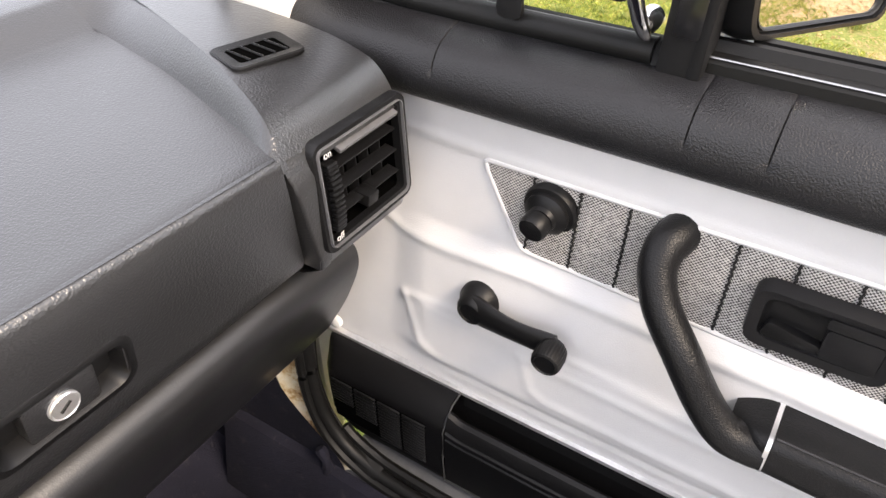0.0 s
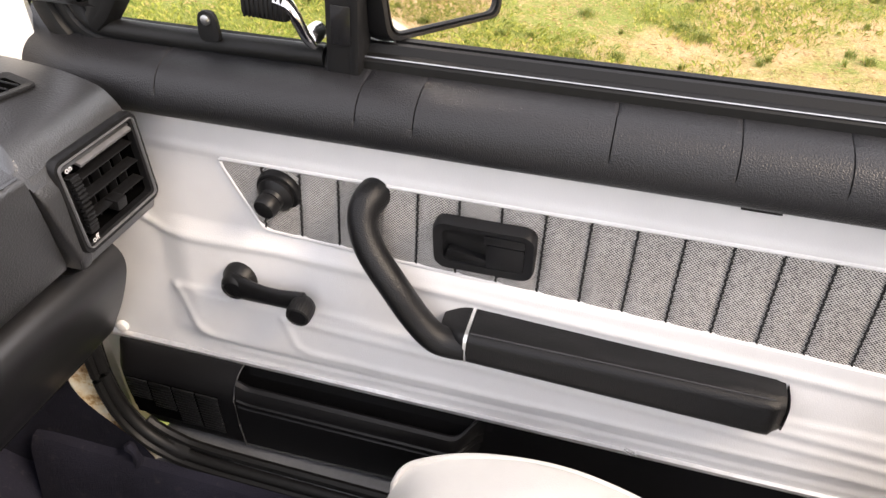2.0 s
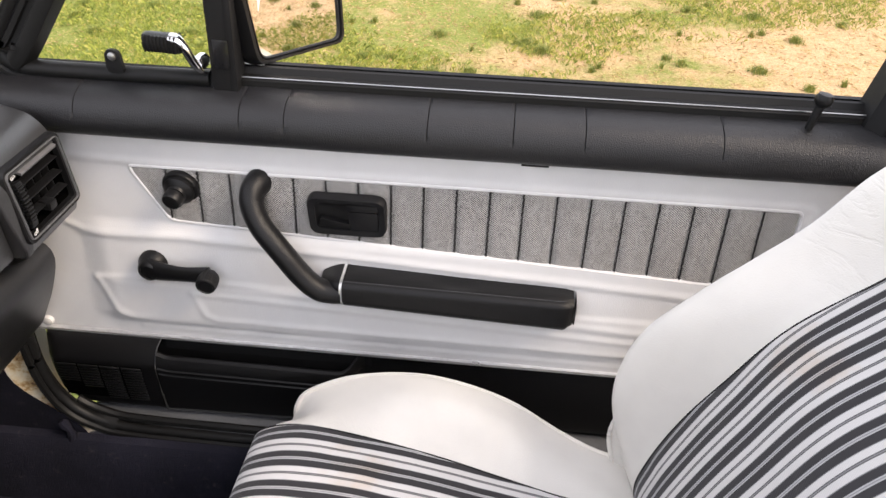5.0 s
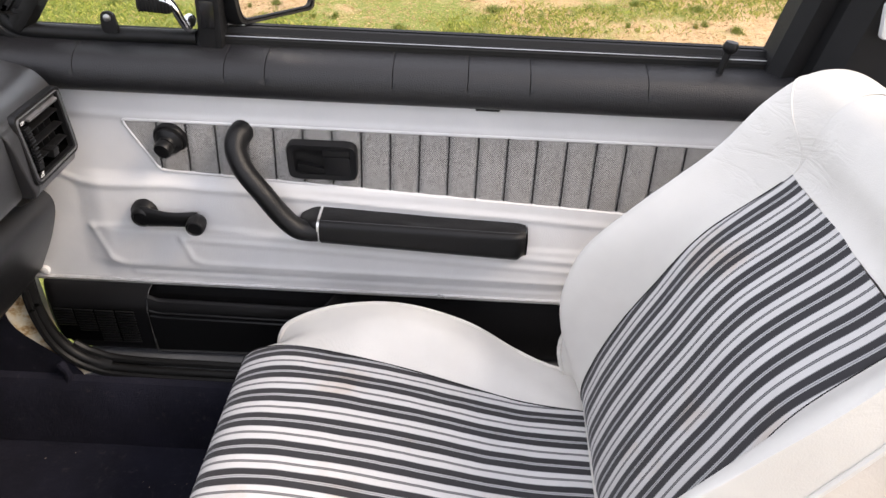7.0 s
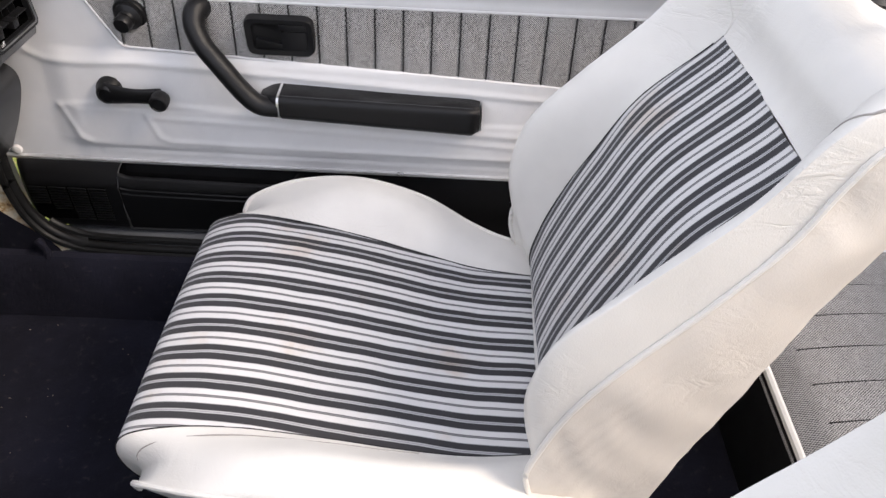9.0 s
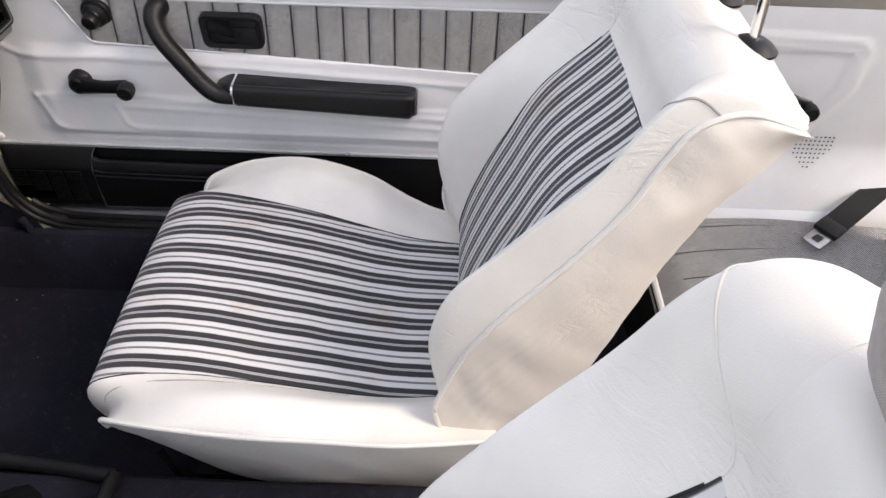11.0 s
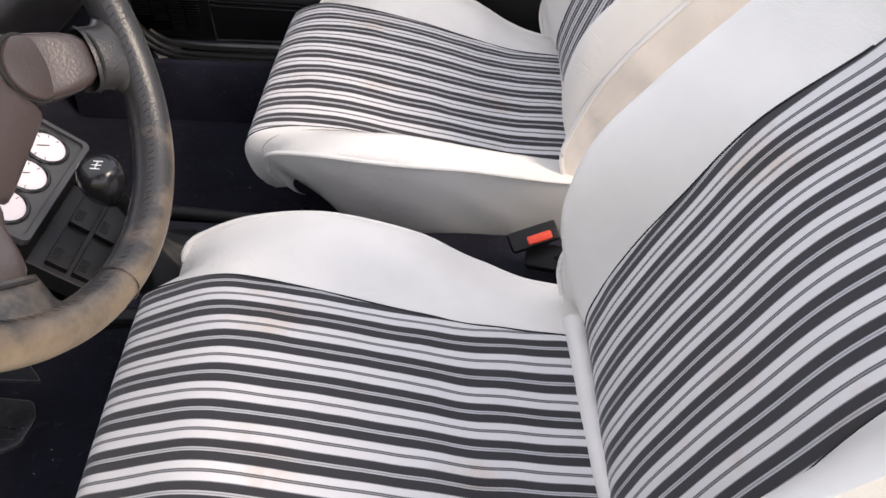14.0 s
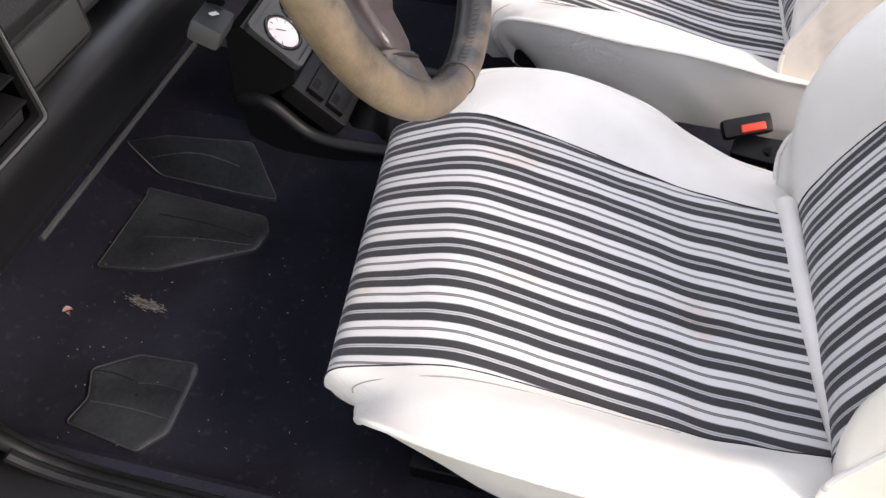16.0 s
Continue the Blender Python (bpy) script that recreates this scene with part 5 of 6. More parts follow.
lock = part("lock_barrel", lathe([(0.0100, 0), (0.0100, 0.002), (0.0092, 0.003), (0.0085, 0.0024), (0, 0.0024)], lm @ pose(0, 0, -0.0008)), M_SILVER, lid, "round steel lock barrel")
part("key_slot", block((0.0085, 0.0016, 0.0015), lm @ pose(0, 0, 0.0018, 0, 0, 35), 0), M_THREAD, lock)

# middle and driver part of the dashboard
mid_prof = [(-0.52, 0.905), (-0.30, 0.915), (-0.14, 0.905), (-0.10, 0.89), (-0.085, 0.85), (-0.085, 0.77), (-0.10, 0.753), (-0.15, 0.75)]
part("centre_panel", strip_y(mid_prof, GLOVE[1] - 0.002, -1.22, 6), M_DASH, dash)
part("driver_end", dash_end(-1.225, DASH_R), M_DASH, dash)
knee_prof = curve([(-0.30, 0.742), (-0.18, 0.735), (-0.125, 0.728), (-0.101, 0.716), (-0.094, 0.698), (-0.100, 0.672), (-0.118, 0.630), (-0.137, 0.595), (-0.148, 0.575), (-0.160, 0.565)], 40) + [(-0.178, 0.562), (-0.20, 0.550), (-0.30, 0.50), (-0.42, 0.48)]
part("dash_core", strip_y([(-0.52, 0.86), (-0.12, 0.86), (-0.12, 0.76), (-0.52, 0.74)], -0.06, -1.40, 3), M_MATT, dash)
bm = strip_y(knee_prof, -0.075, -0.665, 10)
bm.faces.new([bm.verts.new((x, -0.075, z)) for x, z in knee_prof])
knee = part("knee_roll", bm, M_KNEE, dash, "padded black knee roll under the dash")
part("knee_roll", strip_y(knee_prof, -0.80, -1.40, 10), M_KNEE, dash, "padded black knee roll under the dash")
part("edge_bead", tube([(-0.159, y, 0.567) for y in np.linspace(-0.09, -0.665, 8)], 0.004, 8), M_PLASTIC, knee)
part("edge_bead", tube([(-0.159, y, 0.548) for y in np.linspace(-0.82, -1.19, 8)], 0.004, 8), M_GREYPL, knee)

rows = []
for z in np.linspace(0.757, 0.866, 12):
    x, e = -0.0575 - 0.0085 * smooth(0.842, 0.866, z) - 0.003 * smooth(0.765, 0.757, z), shelf_edge(0, z)
    rows.append([(-0.10, e, z), (x - 0.003, e, z), (x - 0.0008, e + 0.0012, z), (x, e + 0.003, z), (x, -0.148, z)])
part("vent_surround", sheet(rows), M_DASH, dash, "", 60)

# side vent
vm = aim((-0.0655, -0.0985, 0.8195), (1, 0, 0.06), (0, 1, 0))


def side_vent():
    vent = part("side_vent", framed(rounded(0.116, 0.098, 0.010), rounded(0.098, 0.080, 0.004), 0.010, vm, dip=0.002), M_PLASTIC, dash, "square black side vent with thumbwheel")
    part("vent_edge", framed(rounded(0.1055, 0.0875, 0.006), rounded(0.1038, 0.0858, 0.005), 0.0115, vm), M_VENTEDGE, vent)
    # box walls coloured near-black for the dark inside the vent
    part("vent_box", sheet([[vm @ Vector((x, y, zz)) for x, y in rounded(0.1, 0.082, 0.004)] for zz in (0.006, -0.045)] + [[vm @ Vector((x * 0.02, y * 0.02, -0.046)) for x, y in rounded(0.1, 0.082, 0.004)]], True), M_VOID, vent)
    for k in range(3):
        part("vane", block((0.074, 0.0016, 0.012), vm @ pose(0.010, 0.018 - 0.020 * k, -0.001, 12, 0, 0), 0.0005), M_PLASTIC, vent)
    # top vane in the paler grey, a painted highlight
    part("vane", block((0.074, 0.004, 0.012), vm @ pose(0.010, 0.034, 0.004, 25, 0, 0), 0.001), M_VENTEDGE, vent)
    for k in range(4):
        part("cross_vane", block((0.0016, 0.070, 0.010), vm @ pose(-0.012 + 0.016 * k, 0.002, -0.010, 0, 10, 0), 0.0005), M_PLASTIC, vent)
    part("vane_tab", block((0.014, 0.012, 0.016), vm @ pose(0.004, -0.026, 0.002, 10, 0, 0), 0.002), M_PLASTIC, vent)
    bm = bmesh.new()
    for k in range(15):
        a = radians(-62 + 124 * k / 14)
        block((0.011, 0.0030, 0.006), vm @ pose(-0.041, 0.0295 * math.sin(a) * 1.08, 0.0075 + 0.005 * math.cos(a)), 0.001, bm)
    block((0.010, 0.058, 0.006), vm @ pose(-0.041, 0, 0.0055), 0.002, bm)
    part("thumbwheel", bm, M_PLASTIC, vent, "ribbed thumbwheel")
    for word, y in (("on", 0.0365), ("off", -0.0375)):
        fc = bpy.data.curves.new("lettering", "FONT")
        fc.body, fc.size, fc.align_x, fc.align_y, fc.extrude = word, 0.0085, "CENTER", "CENTER", 0.0001
        t_ob = bpy.data.objects.new("tmp_text", fc)
        scene.collection.objects.link(t_ob)
        me = bpy.data.meshes.new_from_object(t_ob.evaluated_get(bpy.context.evaluated_depsgraph_get()))
        bpy.data.objects.remove(t_ob)
        bm = bmesh.new()
        bm.from_mesh(me)
        bmesh.ops.transform(bm, matrix=vm @ pose(-0.0415, y, 0.0098), verts=bm.verts)
        part("lettering", bm, M_INK, vent)


side_vent()

# defroster vent on top of the end block
tm = aim((-0.149, -0.1075, 0.9042), (0.05, 0, 1), (0.25, 1, 0)) @ pose(0, 0, -0.0014)
tv = part("top_vent", framed(rounded(0.064, 0.044, 0.007), rounded(0.045, 0.026, 0.003), 0.0034, tm, dip=0.0012), M_PLASTIC, dash, "small slotted demister vent")
# shallow floor in painted shade, as the slots aren't cut into the block
part("slot_floor", prism(rounded(0.046, 0.027, 0.003), 0.0004, tm @ pose(0, 0, 0.0016), 0), M_VOID, tv)
for k in range(4):
    part("vane", block((0.0010, 0.026, 0.0016), tm @ pose(-0.0165 + 0.011 * k, 0, 0.0026, 0, 20, 12), 0.0002), M_PLASTIC, tv)


# ---- steering wheel and column ----
W_AT, W_TILT = Vector((0.181, -1.039, 0.915)), 23.5
WN = Vector((math.cos(radians(W_TILT)), 0, math.sin(radians(W_TILT))))
_wx, _wy = Vector((0, 1, 0)), Vector((-math.sin(radians(W_TILT)), 0, math.cos(radians(W_TILT))))
W_TURN = radians(11.5)
WX, WY = _wx * math.cos(W_TURN) + _wy * math.sin(W_TURN), _wy * math.cos(W_TURN) - _wx * math.sin(W_TURN)
wheel = thing("steering_wheel", W_AT, "four-spoke steering wheel with a rubbed leather rim", "steering wheel")


def on_wheel(a, b, n=0.0):
    return W_AT + WX * a + WY * b + WN * n


WR, WT = 0.183, 0.0158
bm = bmesh.new()
rows = []
for k in range(120):
    q = 2 * math.pi * k / 120
    c, s = math.cos(q), math.sin(q)
    row = []
    for j in range(18):
        e = 2 * math.pi * j / 18
        seam = 0.0006 if k % 30 == 22 else 0.0
        r = WR + (WT - seam) * math.cos(e) * 0.98
        row.append(on_wheel(r * c, r * s, (WT - seam) * 1.08 * math.sin(e)))
    rows.append(row)
rows.append(rows[0])
sheet(rows, True, bm)
bmesh.ops.remove_doubles(bm, verts=bm.verts, dist=1e-6)
rim = part("rim", bm, M_RIM, wheel, "leather rim rubbed to tan", 60)
for k in (22, 52, 82, 112):
    q = 2 * math.pi * (k + 0.5) / 120
    ring = [on_wheel((WR + (WT + 0.0004) * math.cos(e)) * math.cos(q), (WR + (WT + 0.0004) * math.cos(e)) * math.sin(q), (WT + 0.0004) * 1.08 * math.sin(e)) for e in (2 * math.pi * j / 20 for j in range(21))]
    part("rim_seam", tube(ring, 0.0006, 5, caps=False), M_HUB, rim)
stitch = bmesh.new()
for k in range(170):
    q = 2 * math.pi * k / 170
    p0 = on_wheel((WR - WT * 0.93) * math.cos(q), (WR - WT * 0.93) * math.sin(q), WT * 0.42)
    p1 = on_wheel((WR - WT * 0.80) * math.cos(q + 0.012), (WR - WT * 0.80) * math.sin(q + 0.012), WT * 0.70)
    tube([p0, p1], 0.00045, 4, stitch)
tagged(part("rim_stitching", stitch, M_RIM, rim), kind="stuff")


SPOKES = (5, 175, -41.5, -138.5)


def wheel_face(r):
    """Height of the wheel's face over the rim's plane at radius r: recessed in the middle."""
    return -0.028 + 0.036 * smooth(0.085, 0.180, r)


def spoke_end(angle):
    c, s = math.cos(radians(angle)), math.sin(radians(angle))
    rows = []
    for k in range(12):
        u = k / 11
        r = 0.143 + (WR - 0.145) * u
        w = 0.0265 + 0.026 * smooth(0.35, 1.0, u) ** 1.6
        top = wheel_face(r) - 0.0008
        ring = []
        for j in range(16):
            e = 2 * math.pi * j / 16
            ring.append((r, w * math.cos(e), top - 0.013 + 0.013 * math.copysign(abs(math.sin(e)) ** 0.7, math.sin(e))))
        rows.append([on_wheel(q * c - a * s, q * s + a * c, n) for q, a, n in ring])
    return sheet(rows, True)


def hub_radius(q):
    c, s = math.cos(q), math.sin(q)
    hx, hy = 0.080, (0.058 if s > 0 else 0.092)
    r = (abs(c / hx) ** 3.2 + abs(s / hy) ** 3.2) ** (-1 / 3.2)
    for a in SPOKES:
        d = (q - radians(a) + math.pi) % (2 * math.pi) - math.pi
        r += (0.150 - r) * math.exp(-(d / 0.235) ** 4)
    return r


hub_m = Matrix.Translation(W_AT - WN * 0.054) @ Matrix((WX, WY, WN)).transposed().to_4x4()
rows = []
for k, drop in ((0.02, 0.0), (0.3, 0.0), (0.5, 0.0), (0.62, 0.0), (0.7, 0.0), (0.78, 0.0), (0.85, 0.0002), (0.90, 0.001), (0.945, 0.003), (0.975, 0.006), (0.993, 0.011), (1.0, 0.018), (0.97, 0.030), (0.8, 0.034)):
    ring = []
    for j in range(160):
        q = 2 * math.pi * j / 160
        r = hub_radius(q) * k
        ring.append(on_wheel(r * math.cos(q), r * math.sin(q), wheel_face(r) - drop))
    rows.append(ring)
hub = part("centre_pad", sheet(rows, True), M_HUB, wheel, "brown-black moulded centre with four arms", 60)
rows = []
ridge = soften([(-0.052, 0.050), (0.052, 0.050), (0.040, -0.050), (0.046, -0.088), (-0.046, -0.088), (-0.040, -0.050)], 0.012)
rows = [[hub_m @ Vector((x * k, y * k, z)) for x, y in ridge] for k, z in ((1.03, 0.0235), (1.01, 0.0272), (0.97, 0.0288), (0.7, 0.0292), (0.05, 0.0292))]
part("raised_pad", sheet(rows, True), M_HUB, hub, "", 60)
for ang in SPOKES:
    sp = part("spoke_end", spoke_end(ang), M_RIM, wheel, "leather covered spoke end", 60)
    c, s = math.cos(radians(ang)), math.sin(radians(ang))
    pts = [on_wheel(0.147 * c - a * 0.027 * s, 0.147 * s + a * 0.027 * c, wheel_face(0.147) + 0.0002 - 0.014 * abs(a) ** 3) for a in np.linspace(-1, 1, 11)]
    part("spoke_seam", tube(pts, 0.0014, 6), M_THREAD, sp)
for bx, by in ((-0.080, 0.008), (0.080, 0.008), (-0.070, -0.065), (0.070, -0.065)):
    part("horn_button", lathe([(0.0250, 0), (0.0250, 0.003), (0.0238, 0.0046), (0.021, 0.0052), (0.012, 0.0058), (0, 0.0060)], hub_m @ pose(bx, by, 0.0262)), M_HUB, hub, "round horn button")
    part("button_rim", tube([hub_m @ Vector((bx + 0.0262 * math.cos(e), by + 0.0262 * math.sin(e), 0.0266)) for e in (2 * math.pi * j / 28 for j in range(29))], 0.0019, 6, caps=False), M_THREAD, hub)
part("badge", lathe([(0.017, 0), (0.017, 0.002), (0.014, 0.003), (0.013, 0.0015), (0, 0.0015)], hub_m @ pose(0.015, -0.030, 0.0262)), M_HUB, hub)
column = thing("steering_column", (0.0, -1.008, 0.70), "black plastic steering column cowl with stalk switches", "steering column")
bm = prism(soften([(-0.032, -0.04), (0.032, -0.04), (0.030, 0.04), (-0.030, 0.04)], 0.02), 0.16, hub_m @ pose(0, 0.01, -0.190), 0.008)
part("cowl", bm, M_MATT, column)
pts = curve([(0.02, -1.03, 0.83), (0.032, -1.06, 0.80), (0.038, -1.075, 0.79)], 8)
st = part("stalk", tube(pts, 0.008, 10), M_PLASTIC, column, "black stalk switch")
bm = block((0.028, 0.044, 0.020), aim((0.040, -1.094, 0.779), (0.4, 0.2, 0.9), (1, 0.1, -0.4)), 0.005)
tip = part("stalk_tip", bm, M_GREYPL, st, "squared grey stalk tip")
part("stalk_mark", block((0.009, 0.004, 0.0006), aim((0.044, -1.092, 0.7898), (0.4, 0.2, 0.9), (0.3, 1, -0.3)), 0), M_INK, tip)
part("stalk", tube(curve([(0.03, -0.96, 0.84), (0.04, -0.90, 0.84), (0.05, -0.86, 0.83)], 8), 0.008, 10), M_PLASTIC, column, "black stalk switch")

# ---- driver's dash details ----
bm = block((0.012, 0.090, 0.036), aim((-0.078, -1.150, 0.778), (0, 0, 1), (1, 0, 0)) @ pose(0, 0, 0, 0, -4, 0), 0.006)
part("blank_switch", bm, M_GREYPL, dash, "blank switch cover")
part("switch_gap", framed(rounded(0.098, 0.046, 0.009), rounded(0.092, 0.040, 0.008), 0.003, aim((-0.078, -1.150, 0.778), (1, 0, 0.05), (0, 1, 0))), M_THREAD, dash)
vd = aim((-0.066, -1.262, 0.795), (1, 0, 0.06), (0, 1, 0))
dv = part("driver_vent", framed(rounded(0.112, 0.098, 0.008), rounded(0.096, 0.082, 0.004), 0.010, vd, dip=0.002), M_PLASTIC, dash, "square black side vent")
part("vent_edge", framed(rounded(0.104, 0.090, 0.005), rounded(0.102, 0.088, 0.0045), 0.0112, vd), M_VENTEDGE, dv)
# the driver's vent is blackened inside in the same way, as painted shade
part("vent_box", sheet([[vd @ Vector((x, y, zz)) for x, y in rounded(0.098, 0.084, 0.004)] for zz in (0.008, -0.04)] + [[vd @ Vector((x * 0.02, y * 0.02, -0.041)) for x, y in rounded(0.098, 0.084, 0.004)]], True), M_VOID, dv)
for k in range(3):
    part("vane", block((0.09, 0.0022, 0.022), vd @ pose(0, 0.022 - 0.022 * k, -0.004, 12, 0, 0), 0.0008), M_PLASTIC, dv)

# ---- centre console ----
console = thing("centre_console", (0.0, -0.731, 0.30), "black centre console with three white gauges", "console")
GN = Vector((0.62, 0, 0.78)).normalized()
gm = aim((-0.040, -0.731, 0.567), GN, (0, 1, 0))
bm = prism(rounded(0.186, 0.076, 0.008), 0.004, gm @ pose(0, 0, -0.003), 0.001)
part("gauge_panel", bm, M_GREYPL, console, "dark grey gauge panel")
part("panel_rim", framed(rounded(0.198, 0.090, 0.010), rounded(0.184, 0.074, 0.007), 0.010, gm @ pose(0, 0, -0.004)), M_GREYPL, console)
rows = []
for y in (-0.829, -0.633):
    rows.append([(-0.104, y, 0.580), (-0.080, y, 0.594), (-0.014, y, 0.536), (-0.015, y, 0.515), (-0.075, y, 0.475), (-0.11, y, 0.47)])
bm = sheet(rows, True)
for r in rows:
    bm.faces.new([bm.verts.new(p) for p in r])
part("gauge_pod", bm, M_PLASTIC, console, "black gauge pod", 20)
for gx in (-0.0585, 0.0, 0.0585):
    g = part("gauge", lathe([(0.0245, -0.002), (0.0245, 0.0015), (0, 0.0015)], gm @ pose(gx, 0, 0)), M_DIAL, console, "round white gauge")
    part("gauge_rim", tube([gm @ Vector((gx + 0.0265 * math.cos(e), 0.0265 * math.sin(e), 0.002)) for e in (2 * math.pi * j / 32 for j in range(33))], 0.0028, 8, caps=False), M_GLOSSY, g)
    part("needle", block((0.001, 0.016, 0.0006), gm @ pose(gx, 0.004, 0.0025, 0, 0, 40), 0), M_THREAD, g)
    for j in range(7):
        e = radians(200 - 37 * j)
        part("tick", block((0.0042, 0.0009, 0.0004), gm @ pose(gx + 0.0195 * math.cos(e), 0.0195 * math.sin(e), 0.0018, 0, 0, math.degrees(e)), 0), M_THREAD, g)
# cassette holder below the gauges
cm = aim((0.018, -0.752, 0.485), Vector((0.62, 0, 0.78)), (0, 1, 0))
part("cassette_tray", prism(rounded(0.150, 0.098, 0.006), 0.030, cm @ pose(0, 0, -0.034), 0.002), M_PLASTIC, console, "black cassette holder")
for cx in (-0.036, 0.036):
    for cy in (0.012, -0.022):
        c1 = part("cassette_drawer", block((0.060, 0.028, 0.010), cm @ pose(cx, cy, 0.000), 0.0015), M_LOWER, console)
        for k in range(6):
            part("drawer_rib", block((0.0016, 0.011, 0.0018), cm @ pose(cx - 0.022 + 0.0035 * k, cy + 0.006, 0.0052), 0), M_PLASTIC, c1)
# side rail of the console and lower body
for side in (1, -1):
    pts = curve([(-0.10, -0.731 + side * 0.100, 0.475), (-0.055, -0.731 + side * 0.106, 0.480), (0.0, -0.731 + side * 0.106, 0.436), (0.06, -0.731 + side * 0.104, 0.424), (0.15, -0.731 + side * 0.095, 0.424), (0.235, -0.731 + side * 0.080, 0.432)], 40)
    part("side_rail", tube(pts, 0.0105, 10), M_BEZEL, console)
    rows = [[(x, y, z - 0.002) for x, y, z in pts], [(x, y - side * 0.004, 0.36) for x, y, z in pts], [(x, y - side * 0.012, 0.27) for x, y, z in pts]]
    part("side_panel", sheet(rows), M_PLASTIC, console)
pts = [(0.235, -0.731 + y, 0.434 + 0.01 * math.cos(y * 19)) for y in np.linspace(-0.08, 0.08, 14)]
part("rear_rail", tube(pts, 0.0105, 10), M_BEZEL, console)
part("shift_plate", prism(soften([(0.02, -0.822), (0.235, -0.805), (0.235, -0.657), (0.02, -0.640)], 0.03), 0.006, pose(0, 0, 0.408), 0.002), M_MATT, console)
# gaiter and gear lever
rows = []
for u in np.linspace(0, 1, 10):
    ring = []
    for k in range(32):
        a = 2 * math.pi * k / 32
        r = 1.0 + 0.10 * math.cos(8 * a + 2.0 * u) * (1 - u * 0.7)
        w = (0.085 * (1 - u) ** 1.3 + 0.016, 0.062 * (1 - u) ** 1.3 + 0.016)
        ring.append((0.122 - 0.02 * u + r * w[0] * math.cos(a), -0.735 - 0.012 * u + r * w[1] * math.sin(a), 0.412 + 0.082 * u + 0.006 * math.sin(4 * a) * (1 - u)))
    rows.append(ring)
lever = thing("gear_lever", (0.122, -0.735, 0.41), "gear lever with glossy black knob and leather gaiter", "gear lever")
part("gaiter", sheet(rows, True), M_LOWER, lever, "creased black leather gaiter", 60)
part("lever_shaft", tube([(0.108, -0.744, 0.47), (0.098, -0.760, 0.53), (0.092, -0.772, 0.585)], [0.010, 0.009, 0.009], 12), M_PLASTIC, lever)
kn = aim((0.088, -0.779, 0.575), (0.05, -0.12, 1), (0, 1, 0))
gk = part("gear_knob", lathe([(0.010, -0.004), (0.016, 0.004), (0.0225, 0.016), (0.0265, 0.030), (0.0265, 0.042), (0.0235, 0.053), (0.018, 0.0585), (0.015, 0.0592), (0.0145, 0.0575), (0, 0.0575)], kn), M_GLOSSY, lever, "glossy black gear knob")
for gx in (-0.006, 0.0, 0.006):
    part("shift_mark", block((0.0011, 0.011, 0.0004), kn @ pose(gx, 0, 0.0578), 0), M_INK, gk)
part("shift_mark", block((0.013, 0.0011, 0.0004), kn @ pose(0, 0, 0.0578), 0), M_INK, gk)

# ---- belt buckle between the seats ----
bk = thing("belt_buckle", (0.62, -0.735, 0.40), "black seat belt buckle with a red release button", "seat belt")
bmx = aim((0.614, -0.722, 0.490), (-0.05, -0.55, 0.8), (0.86, 0.10, 0.42))
part("buckle_body", block((0.068, 0.028, 0.020), bmx, 0.006), M_LOWER, bk)
part("release_button", block((0.034, 0.012, 0.010), bmx @ pose(0.006, -0.005, 0.0085), 0.003), M_RED, bk, "red release button")
part("stem", block((0.085, 0.036, 0.030), aim((0.650, -0.728, 0.455), (-0.3, -0.5, 0.8), (0.8, 0.1, -0.4)), 0.005), M_LOWER, bk)
part("stem", tube([(0.65, -0.735, 0.47), (0.675, -0.735, 0.42), (0.69, -0.735, 0.34)], 0.012, 10, flat=0.6), M_PLASTIC, bk)
ad = thing("seat_lever", (0.30, -0.60, 0.33), "thin black seat slide lever", "lever")
part("rod", tube(curve([(0.275, -0.60, 0.42), (0.285, -0.605, 0.385), (0.29, -0.60, 0.34)], 8), 0.005, 8), M_MATT, ad)

# ---- worn rubber pads on the driver's carpet ----
def rubber_pad(outline, label, slits=()):
    """A thin worn pad that follows the carpet under it, with a scuffed edge and cut lines."""
    cx = sum(p[0] for p in outline) / len(outline)
    cy = sum(p[1] for p in outline) / len(outline)
    o = soften(outline, 0.007, 4)
    lay = lambda x, y, h: (x, y, floor_height(x, y) + h)
    rows = [[lay(cx + (x - cx) * k, cy + (y - cy) * k, h) for x, y in o] for k, h in ((0.02, 0.006), (0.35, 0.006), (0.65, 0.006), (0.85, 0.0065), (0.97, 0.007), (1.0, 0.0055), (1.0, -0.004))]
    pad = solid("floor_pad", sheet(rows, True), M_MATPAD, label, "floor pad", angle=60)
    edge = [lay(x, y, 0.0068) for x, y in o]
    part("pad_edge", tube(edge + edge[:1], [0.0009 + 0.0004 * math.sin(k * 1.7 + cx * 40) * math.sin(k * 0.6) for k in range(len(edge) + 1)], 5, caps=False), M_SCUFF, pad, "scuffed pale edge")
    for x0, y0, x1, y1, mat in slits:
        pts = [lay(x0 + (x1 - x0) * u, y0 + (y1 - y0) * u + 0.004 * math.sin(u * 3.1), 0.0066) for u in np.linspace(0, 1, 8)]
        part("pad_crease", tube(pts, 0.0010, 5), mat, pad)
    return pad


